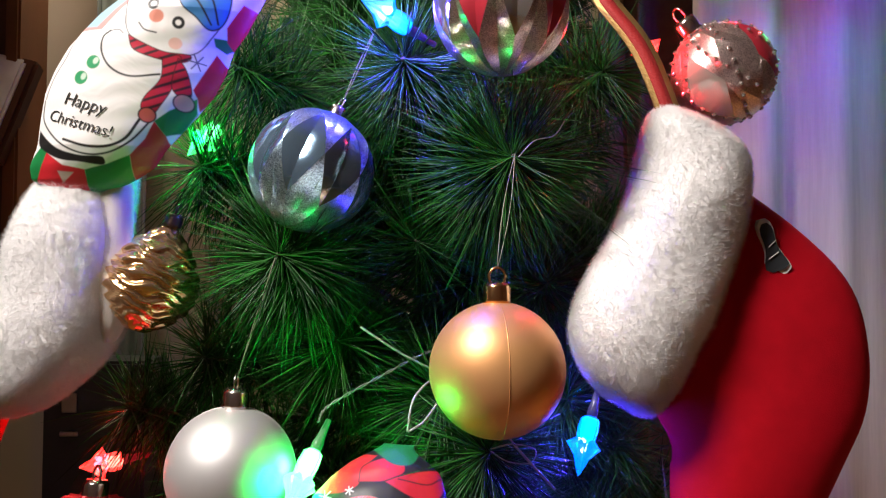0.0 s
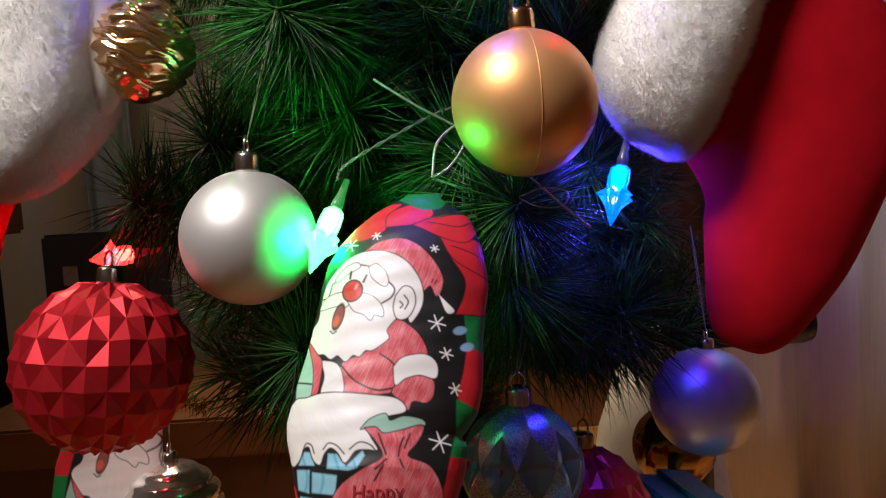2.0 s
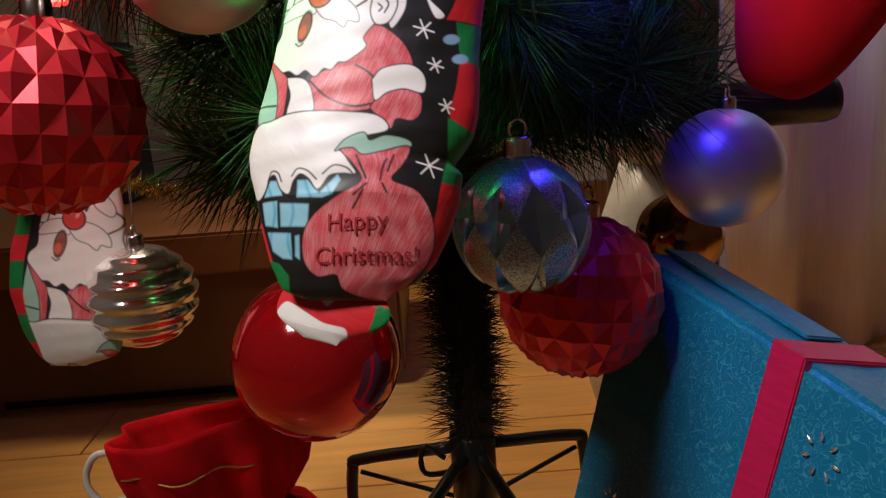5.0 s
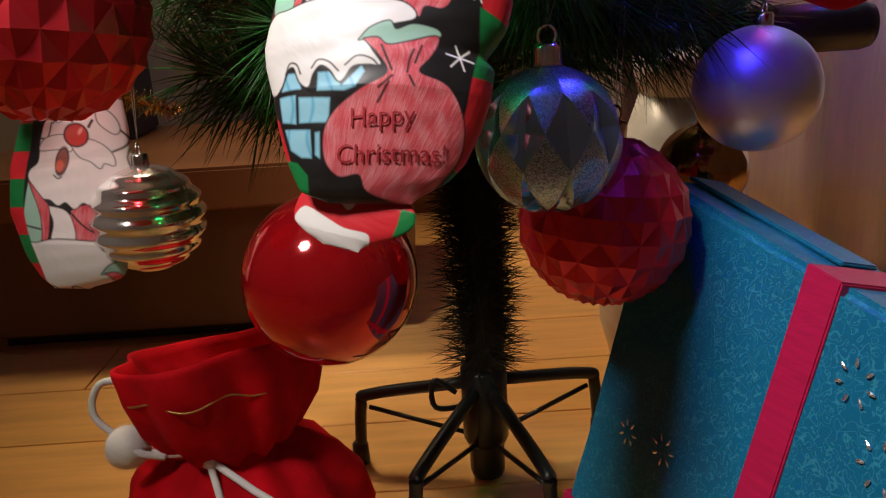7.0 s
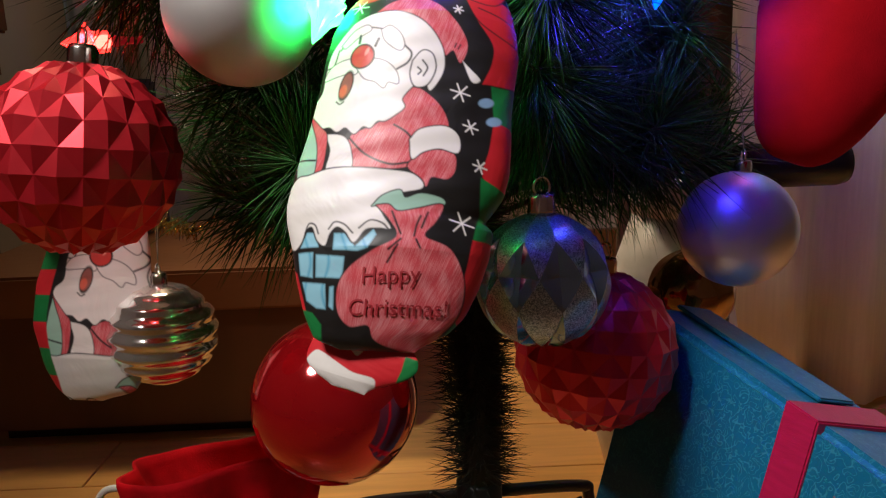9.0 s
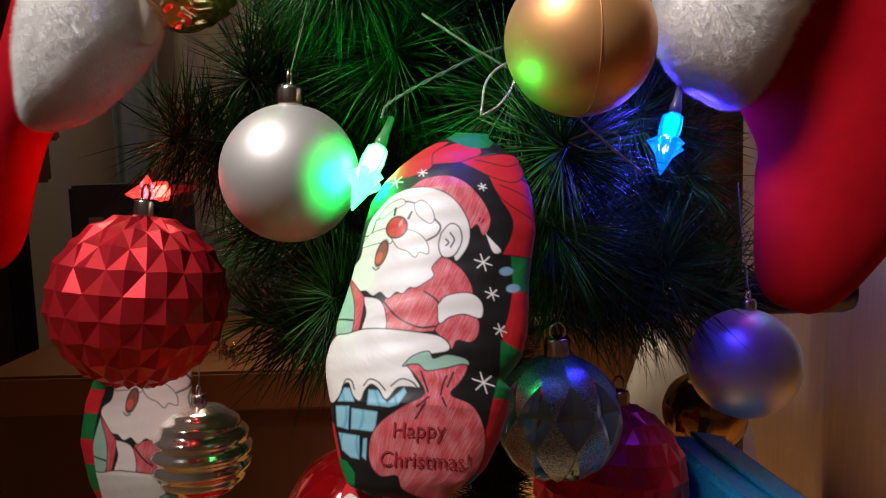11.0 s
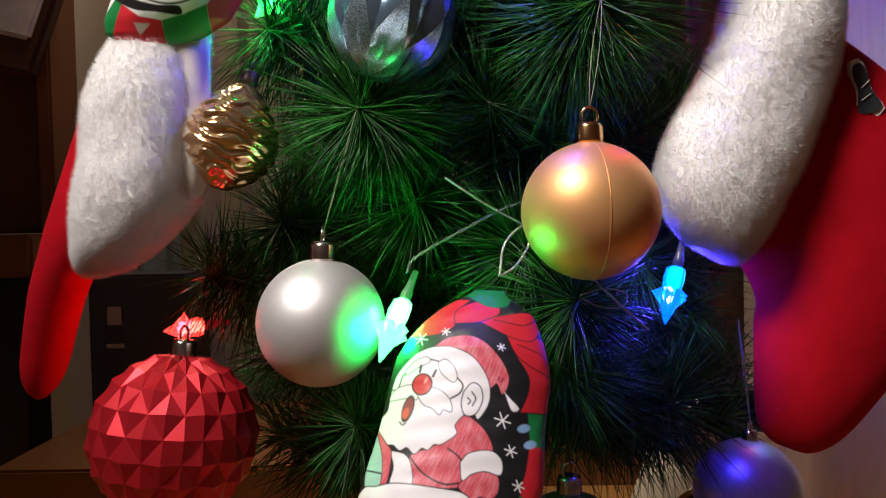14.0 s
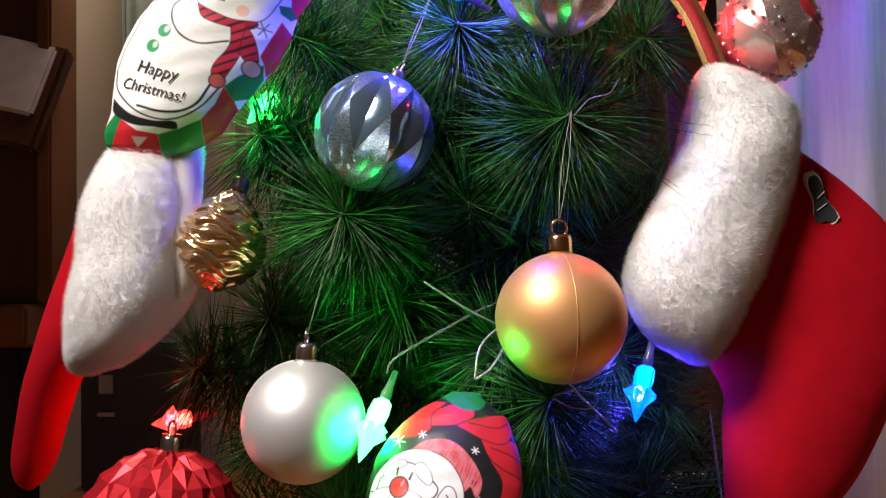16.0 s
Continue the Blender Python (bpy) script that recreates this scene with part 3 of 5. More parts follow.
def star_bulb(root, tip, colour, label, power=0.35, glow=9.0, back=-0.006):
    root, tip = Vector(root), Vector(tip)
    halo = {RED: (1.0, 0.25, 0.2), GREEN: (0.4, 1.0, 0.6), BLUE: (0.0, 0.4, 1.0)}[colour]
    m = Matrix.Translation(root) @ turn_to(tip - root)
    ln = (tip - root).length
    t = thing("star_bulb", root, label, "fairy light", "string of star bulbs", m=m)
    part("socket", lathe([(0.0014, -0.012), (0.0020, -0.003), (0.0027, 0.0), (0.0027, ln * 0.14)], 16), mat("clear_socket", (0.10, 0.10, 0.10), 0.2, emit=colour, power=glow * 0.05), t, "clear plastic socket")
    ice = mat("lit_star", {RED: (0.9, 0.10, 0.08), GREEN: (0.10, 0.9, 0.25), BLUE: (0.05, 0.25, 0.95)}[colour], 0.10, through_light=0.45,
              emit={RED: (1.0, 0.05, 0.04), GREEN: (0.12, 1.0, 0.25), BLUE: (0.0, 0.16, 1.0)}[colour], power=glow * 0.55)
    part("star", star_shape(ln), ice, t, "lit moulded plastic star")
    core = mat("lit_core", (1, 1, 1), 0.4, emit=halo, power=glow * 7)
    part("diode", lathe([(0.0010, ln * 0.12), (0.0024, ln * 0.18), (0.0024, ln * 0.44), (0.0010, ln * 0.52)], 10), core, t)
    lamp("star_bulb_light", "POINT", Matrix.Translation(root.lerp(tip, 0.55) + Vector((0, back, 0))), power, colour, 0.006)
    return t


star_bulb((-0.0583, 0.368, 0.4053), (-0.0703, 0.3500, 0.3764), GREEN, "lit green star bulb touching the silver bauble", 0.6, 6.0)
star_bulb((0.0745, 0.3900, 0.4170), (0.0655, 0.3830, 0.3865), BLUE, "lit blue star bulb under the stocking cuff", 0.8, 3.0, 0.006)
star_bulb((-0.1711, 0.4268, 0.3850), (-0.1900, 0.4120, 0.3838), RED, "lit red star bulb above the faceted bauble", 0.45, 3.4, 0.003)
star_bulb((-0.0138, 0.3847, 0.6050), (-0.0400, 0.3744, 0.6185), BLUE, "lit blue star bulb among the upper needles", 2.6, 2.4)
star_bulb((0.100, 0.412, 0.615), (0.112, 0.400, 0.592), RED, "lit red star bulb behind the woven loop", 0.4, 1.8)
star_bulb((-0.125, 0.435, 0.570), (-0.140, 0.425, 0.550), GREEN, "lit green star bulb behind the pine cone bauble", 0.5, 1.8)
# Extra hidden bulb, added to tint the dark right side of the tree blue.
star_bulb((0.085, 0.505, 0.415), (0.093, 0.495, 0.395), BLUE, "extra lit blue star bulb hidden deep among the needles", 0.9, 2.0)
# Three unseen bulbs added above the view to colour the sheer curtain.
star_bulb((0.345, 0.69, 0.82), (0.360, 0.70, 0.80), BLUE, "unseen lit blue star bulb added near the curtain", 3.4, 1.6)
star_bulb((0.275, 0.66, 0.84), (0.290, 0.67, 0.82), RED, "unseen lit red star bulb added near the curtain", 1.5, 1.8)
star_bulb((0.420, 0.69, 0.82), (0.435, 0.70, 0.80), GREEN, "unseen lit green star bulb added near the curtain", 1.1, 1.8)


def wire(points, r, material, label, category):
    run = smooth_run(points, 14)
    if category == "cord":
        return single("cord", tube(run, r, 8), material, label, category)
    t = thing("light_wire", (0, 0, 0), label, "wire", "string of star bulbs")
    for k in (0, math.pi):
        part("strand", tube([p + Vector((math.cos(i * 0.9 + k), 0.3, math.sin(i * 0.9 + k))) * r * 0.62 for i, p in enumerate(run)], r * 0.6, 7), material, t)
    return t


wire([(-0.0583, 0.368, 0.415), (-0.054, 0.372, 0.422), (-0.03, 0.380, 0.435), (-0.006, 0.392, 0.446), (0.02, 0.41, 0.45)], 0.0007, WIRE, "twisted clear wire between star bulbs", "wire")
wire([(0.0770, 0.3945, 0.4260), (0.083, 0.405, 0.438), (0.090, 0.420, 0.460)], 0.0007, WIRE, "clear wire above the star bulb", "wire")
wire([(-0.16, 0.43, 0.387), (-0.13, 0.45, 0.40), (-0.10, 0.46, 0.41)], 0.0009, WIRE, "clear wire among the needles", "wire")
wire([(-0.0395, 0.374, 0.459), (-0.020, 0.378, 0.446), (-0.002, 0.385, 0.436)], 0.0006, SILVER_CORD, "short end of silver cord poking out", "cord")
wire([(0.028, 0.37, 0.411), (0.036, 0.362, 0.402), (0.050, 0.352, 0.388)], 0.0006, SILVER_CORD, "thin twig end of silver cord", "cord")
wire([(-0.016, 0.352, 0.4135), (-0.013, 0.356, 0.428), (-0.003, 0.366, 0.436), (-0.001, 0.366, 0.428), (-0.008, 0.357, 0.418), (-0.0155, 0.352, 0.4135)], 0.0006, SILVER_CORD, "silver cord loop of the foil balloon", "cord")
# Wire added so that the unseen curtain bulbs hang from something.
wire([(0.420, 0.69, 0.825), (0.345, 0.69, 0.830), (0.275, 0.66, 0.845), (0.12, 0.60, 0.83), (0.02, 0.56, 0.80)], 0.0007, WIRE, "clear wire added to carry the unseen curtain bulbs", "wire")
wire([(0.022, 0.366, 0.403), (0.032, 0.362, 0.406), (0.042, 0.360, 0.404), (0.040, 0.360, 0.398), (0.030, 0.362, 0.398), (0.022, 0.366, 0.402)], 0.0003, SILVER_CORD, "fine silver wire loop at a branch tip", "cord")
wire([(0.036, 0.370, 0.540), (0.043, 0.366, 0.547), (0.052, 0.362, 0.549), (0.057, 0.362, 0.556)], 0.0003, SILVER_CORD, "loose thread end at a branch tip", "cord")


def tinsel():
    gold = mat("gold_tinsel_foil", (0.75, 0.55, 0.18), 0.15, 1.0, island=0.5)
    t = thing("tinsel", (-0.178, 0.50, 0.288), "short sprig of gold tinsel under the branches", "tinsel")
    part("core", tube([(-0.03, 0, 0.008), (-0.01, 0, 0), (0.012, 0, -0.006), (0.03, 0.03, 0.01)], 0.0006, 6), gold, t)
    tagged(part("foil_fringe", needle_mesh([(-0.03, 0, 0.008), (-0.01, 0, 0), (0.012, 0, -0.006)], 260, 0.009, 5, (40, 120), width=0.0004), gold, t), kind="stuff")


tinsel()

# ---- stockings ----


def loft(sections, seg=40, lump=0.0, freq=90.0, open_ends=False, steps=5):
    """A soft body through sections (centre, half width, width direction, half thickness, thickness direction)."""
    rows = []
    last = len(sections) - 1
    for i in range(last):
        a, b, c, d = sections[max(0, i - 1)], sections[i], sections[i + 1], sections[min(last, i + 2)]
        for s in range(steps):
            t = s / steps
            rows.append(tuple(0.5 * (2 * q + (r - p) * t + (2 * p - 5 * q + 4 * r - w) * t * t + (3 * q - p - 3 * r + w) * t ** 3) for p, q, r, w in zip(a, b, c, d)))
    rows.append(sections[-1])
    v, f = [], []
    for c, w, wd, h, hd in rows:
        wd, hd = wd.normalized(), hd.normalized()
        for j in range(seg):
            a = 2 * math.pi * j / seg
            ca, sa = math.cos(a), math.sin(a)
            p = c + wd * w * math.copysign(abs(ca) ** 0.94, ca) + hd * h * math.copysign(abs(sa) ** 0.94, sa)
            if lump:
                n = (p - c).normalized()
                p = p + n * lump * (noise.noise(p * freq) + (0.16 * noise.noise(p * 190) + 0.14 * noise.noise(p * 420) if freq > 30 else 0))
            v.append(p)
    for i in range(len(rows) - 1):
        for j in range(seg):
            q = (j + 1) % seg
            f.append((i * seg + j, i * seg + q, (i + 1) * seg + q, (i + 1) * seg + j))
    if not open_ends:
        f += [tuple(range(seg - 1, -1, -1)), tuple((len(rows) - 1) * seg + j for j in range(seg))]
    return mesh_of("soft", v, f)


def fuzz(me, count, length, seed, width=0.00007):
    """Short curled fibres standing on a fleece."""
    rnd = random.Random(seed)
    v, f = [], []
    polys = [p for p in me.polygons if len(p.vertices) == 4]
    middle = sum((q.co for q in me.vertices), Vector()) / len(me.vertices)
    for _ in range(count):
        p = rnd.choice(polys)
        a, b, c, d = [me.vertices[i].co for i in p.vertices]
        u, w = rnd.random(), rnd.random()
        o = (a.lerp(b, u)).lerp(d.lerp(c, u), w)
        out = p.normal if p.normal.dot(o - middle) > 0 else -p.normal
        n = (out * 1.2 + Vector((rnd.uniform(-1, 1), rnd.uniform(-1, 1), rnd.uniform(-1, 1))) * 0.7 + noise.noise_vector(o * 260) * 0.5).normalized()
        ln = length * rnd.uniform(0.5, 1.2)
        x = n.orthogonal().normalized() * width
        y = n.cross(x)
        k = len(v)
        v += [o - n * 0.0005 + x, o - n * 0.0005 - x * 0.5 + y * 0.87, o - n * 0.0005 - x * 0.5 - y * 0.87, o + n * ln]
        f += [(k, k + 1, k + 3), (k + 1, k + 2, k + 3), (k + 2, k, k + 3)]
    return mesh_of("fibres", v, f)


def section(u, v, half, ang, thick, y, yaw=0.0):
    """One section of a flat hanging stocking: place in the hanging plane, half width, width angle, half thickness, depth."""
    a = radians(ang)
    return (Vector((u, y, v)), half, Vector((math.cos(a), 0, math.sin(a))), thick, Vector((math.sin(radians(yaw)), math.cos(radians(yaw)), 0)))


def stocking(label, leg, cuff, seed):
    t = thing("stocking", (0, 0, 0), label, "stocking", "christmas stockings")
    part("sock", loft(leg, 44, 0.0016, 22.0), FELT, t, "red felt")
    me = loft(cuff, 240, 0.0017, 36.0, steps=14)
    c = part("cuff", me, FLEECE, t, "thick white fleece cuff")
    tagged(part("fleece_nap", fuzz(me, 75000, 0.0032, seed, 0.00010), FLEECE_NAP, c), kind="stuff")
    return t


R_LEG = [section(0.1290, 0.4722, 0.0598, 67, 0.016, 0.395), section(0.1459, 0.4587, 0.0593, 51, 0.020, 0.397), section(0.1608, 0.4411, 0.0595, 38, 0.022, 0.399),
          section(0.1663, 0.4225, 0.0568, 30, 0.022, 0.399), section(0.1640, 0.4000, 0.0512, 19, 0.021, 0.399), section(0.1578, 0.3777, 0.0445, 15, 0.020, 0.399),
          section(0.1500, 0.3524, 0.0360, 9, 0.018, 0.399), section(0.1436, 0.3356, 0.0272, 6, 0.015, 0.399), section(0.1415, 0.3254, 0.0186, 5, 0.011, 0.399),
          section(0.1407, 0.3197, 0.0086, 0, 0.006, 0.399), section(0.1406, 0.3176, 0.0017, 0, 0.002, 0.399)]
R_CUFF = [section(0.1182, 0.5641, 0.0039, -25, 0.004, 0.390), section(0.1212, 0.5604, 0.0147, -22, 0.014, 0.388), section(0.1245, 0.5521, 0.0237, -18, 0.021, 0.386),
          section(0.1251, 0.5365, 0.0276, -14, 0.025, 0.386), section(0.1201, 0.5154, 0.0281, -14, 0.026, 0.386), section(0.1125, 0.4957, 0.0291, -20, 0.027, 0.386),
          section(0.1016, 0.4720, 0.0318, -28, 0.027, 0.386), section(0.0914, 0.4511, 0.0312, -34, 0.026, 0.386), section(0.0862, 0.4373, 0.0273, -36, 0.022, 0.386),
          section(0.0855, 0.4271, 0.0194, -34, 0.015, 0.386), section(0.0872, 0.4216, 0.0083, -30, 0.006, 0.386)]
right_stocking = stocking("red felt stocking with white fleece cuff hanging by a woven loop", R_LEG, R_CUFF, 5)


def woven_loop():
    run = smooth_run([(0.078, 0.402, 0.640), (0.0845, 0.394, 0.6235), (0.101, 0.388, 0.597), (0.1150, 0.384, 0.558)], 8)
    for name, half, lift, material in (("hanging_loop", 0.0062, 0.0, BAND_GOLD), ("loop_stripe", 0.0034, 0.0006, BAND_RED)):
        v, f = [], []
        for p in run:
            for k in (-1, 1):
                for d in (0, 1):
                    v.append(p + Vector((half * k * 0.92, 0.001 * k - lift + d * 0.0012, half * k * 0.38)))
        for i in range(len(run) - 1):
            a = i * 4
            f += [(a, a + 2, a + 6, a + 4), (a + 1, a + 5, a + 7, a + 3), (a, a + 4, a + 5, a + 1), (a + 2, a + 3, a + 7, a + 6)]
        part(name, mesh_of(name, v, f), material, right_stocking, "woven band with red stripe" if lift else "gold edged woven band")


woven_loop()


def patch():
    """The bell-shaped patch sewn on the felt."""
    for name, k, y, material in (("patch", 1.0, 0.3800, WHITE_PLASTIC), ("patch_print", 0.84, 0.3792, mat("dark_print", (0.03, 0.035, 0.04), 0.6))):
        out = []
        for side in (1, -1):
            for i in range(13):
                q = (i / 12 if side == 1 else 1 - i / 12)
                w = (0.0026 + 0.0042 * q ** 1.4 + 0.0008 * math.sin(q * 9)) * (1 if 0 < q < 1 else 0.55)
                z, x = 0.0145 * (1 - 2 * q), side * w
                x, z = x * k, z * k
                out.append((0.1600 + x * 0.95 + z * -0.28, y, 0.4975 + z * 0.95 + x * 0.28))
        n = len(out)
        v = out + [(x, yy + 0.005, z) for x, yy, z in out]
        f = [tuple(range(n)), tuple(range(2 * n - 1, n - 1, -1))] + [(i, (i + 1) % n, n + (i + 1) % n, n + i) for i in range(n)]
        part(name, mesh_of(name, v, f, False), material, right_stocking, "white edged bell patch" if k == 1.0 else "dark bell print")
    for k, (dx, dz, w) in enumerate(((0.0003, 0.002, 0.0018), (0.0008, -0.004, 0.0024))):
        part("patch_line", tube([(0.1600 + dx - w, 0.3788, 0.4975 + dz - 0.002), (0.1600 + dx + w, 0.3788, 0.4975 + dz + 0.0015)], 0.0003, 6), WHITE_PLASTIC, right_stocking)


patch()

L_LEG = [section(-0.2127, 0.5145, 0.0120, 10, 0.012, 0.412), section(-0.2146, 0.4996, 0.0135, 10, 0.015, 0.412), section(-0.2191, 0.4818, 0.0163, 10, 0.017, 0.412),
          section(-0.2268, 0.4520, 0.0193, 10, 0.018, 0.412), section(-0.2351, 0.4281, 0.0187, 10, 0.018, 0.414), section(-0.2458, 0.4073, 0.0151, 10, 0.017, 0.416),
          section(-0.2526, 0.3863, 0.0133, 10, 0.016, 0.418), section(-0.2579, 0.3652, 0.0112, 8, 0.014, 0.420), section(-0.2598, 0.3531, 0.0073, 6, 0.009, 0.420),
          section(-0.2606, 0.3477, 0.0018, 6, 0.003, 0.420)]
L_CUFF = [section(-0.1739, 0.5454, 0.0168, 4, 0.018, 0.391), section(-0.1771, 0.5315, 0.0213, 2, 0.020, 0.389), section(-0.1815, 0.5163, 0.0253, 0, 0.022, 0.387),
          section(-0.1844, 0.4983, 0.0281, 2, 0.023, 0.385), section(-0.1861, 0.4788, 0.0290, 4, 0.024, 0.385), section(-0.1884, 0.4606, 0.0307, 8, 0.025, 0.385),
          section(-0.1911, 0.4452, 0.0313, 14, 0.025, 0.385), section(-0.1961, 0.4319, 0.0259, 18, 0.022, 0.385), section(-0.2009, 0.4224, 0.0164, 18, 0.014, 0.385),
          section(-0.2027, 0.4185, 0.0062, 16, 0.006, 0.385)]
left_stocking = stocking("narrow red felt stocking with white fleece cuff seen edge on", L_LEG, L_CUFF, 8)
LINING = [section(-0.1615, 0.5344, 0.0082, 0, 0.004, 0.379), section(-0.1610, 0.5235, 0.0098, 2, 0.008, 0.379), section(-0.1623, 0.4991, 0.0109, -4, 0.009, 0.379),
          section(-0.1624, 0.4773, 0.0099, -6, 0.009, 0.379), section(-0.1624, 0.4583, 0.0071, 0, 0.007, 0.379), section(-0.1621, 0.4514, 0.0027, 0, 0.003, 0.379)]
part("lining", loft(LINING, 60, 0.0006, 40.0, steps=8), LINING_CLOTH, left_stocking, "smooth pale lining inside the cuff")

# ---- printed foil balloons ----


def ell(x, y, cx, cy, rx, ry, rot=0.0):
    a = radians(rot)
    dx, dy = x - cx, y - cy
    u, v = dx * math.cos(a) + dy * math.sin(a), -dx * math.sin(a) + dy * math.cos(a)
    return (np.sqrt((u / rx) ** 2 + (v / ry) ** 2) - 1) * min(rx, ry)


def seg_(x, y, x0, y0, x1, y1, w):
    dx, dy = x1 - x0, y1 - y0
    t = np.clip(((x - x0) * dx + (y - y0) * dy) / (dx * dx + dy * dy), 0, 1)
    return np.hypot(x - x0 - t * dx, y - y0 - t * dy) - w


INK = (0.012, 0.011, 0.011)
P_RED, P_ROSE, P_WHITE, P_GREEN, P_BLUE, P_MINT, P_SKIN = (0.62, 0.02, 0.03), (0.62, 0.07, 0.09), (0.82, 0.79, 0.76), (0.01, 0.20, 0.05), (0.12, 0.42, 0.62), (0.35, 0.58, 0.47), (0.72, 0.42, 0.38)


class Sheet:
    """A printed sheet: colours by signed distance on a grid of places."""

    def __init__(self, x, y, ground):
        self.x, self.y = x, y
        self.c = np.empty(x.shape + (3,))
        self.c[:] = ground
        self.grain = np.random.RandomState(4).rand(*x.shape)

    def fill(self, d, colour, line=0.0, crayon=0.0, soft=1.6):
        if line:
            self.blend(d - line, INK, soft)
        col = np.array(colour)
        if crayon:
            scribble = np.sin(self.x * 0.16 + self.y * 0.05 + 3.0 * np.sin(self.y * 0.021) + 2.0 * np.sin(self.x * 0.013))
            cross = np.sin(self.x * 0.055 - self.y * 0.10 + 2.5 * np.sin(self.x * 0.03))
            g = sum(np.roll(self.grain, (k, -k // 3), (0, 1)) for k in range(-9, 10)) / 19
            streak = np.clip((g - 0.5) * 4.0 + 0.28 + 0.16 * scribble + 0.14 * cross, 0, 1)
            col = col + (np.array((0.86, 0.44, 0.46)) - col) * (crayon * streak)[..., None]
        self.blend(d, col, soft)

    def blend(self, d, colour, soft=1.6):
        a = np.clip(0.5 - d / (2 * soft), 0, 1)[..., None]
        self.c = self.c * (1 - a) + np.asarray(colour) * a

    def outline(self, points, closed=True, sharp=False):
        """Signed distance to a drawn outline, or the distance to an open line; far places are left at 99."""
        p = [Vector((*q, 0)) for q in points]
        if not sharp and len(p) > 2:
            p = smooth_run([*p, p[0]] if closed else p, 5)
            p = p[:-1] if closed else p
        p = np.array([(q.x, q.y) for q in p])
        near = (self.x > p[:, 0].min() - 12) & (self.x < p[:, 0].max() + 12) & (self.y > p[:, 1].min() - 12) & (self.y < p[:, 1].max() + 12)
        x, y = self.x[near], self.y[near]
        best, inside = np.full(x.shape, 99.0), np.zeros(x.shape, bool)
        for (x0, y0), (x1, y1) in zip(p, np.roll(p, -1, 0) if closed else p[1:]):
            best = np.minimum(best, seg_(x, y, x0, y0, x1 + 1e-6, y1, 0))
            if closed and y0 != y1:
                inside ^= ((y0 > y) != (y1 > y)) & (x < (x1 - x0) * (y - y0) / (y1 - y0) + x0)
        out = np.full(self.x.shape, 99.0)
        out[near] = np.where(inside, -best, best)
        return out

    def shape(self, points, colour, line=0.0, crayon=0.0, sharp=False, streak=False, stripes=False):
        d = self.outline(points, True, sharp)
        self.fill(d, colour, line, crayon)
        if streak:
            self.blend(np.maximum(d, 3 - 14 * np.abs(np.sin(self.x * 0.075 + 0.6 * np.sin(self.y * 0.05)))), (0.30, 0.60, 0.74), 3.0)
        if stripes:
            self.blend(np.maximum(d, np.abs(((self.x * 0.38 + self.y) % 22) - 11) - 3.5), (0.05, 0.015, 0.02))

    def line(self, points, w, colour=INK):
        self.blend(self.outline(points, False) - w, colour)

    def flake(self, cx, cy, r, colour):
        for k in range(3):
            a = math.pi * k / 3 + 0.2
            self.blend(seg_(self.x, self.y, cx - r * math.cos(a), cy - r * math.sin(a), cx + r * math.cos(a), cy + r * math.sin(a), 1.6), colour, 1.2)


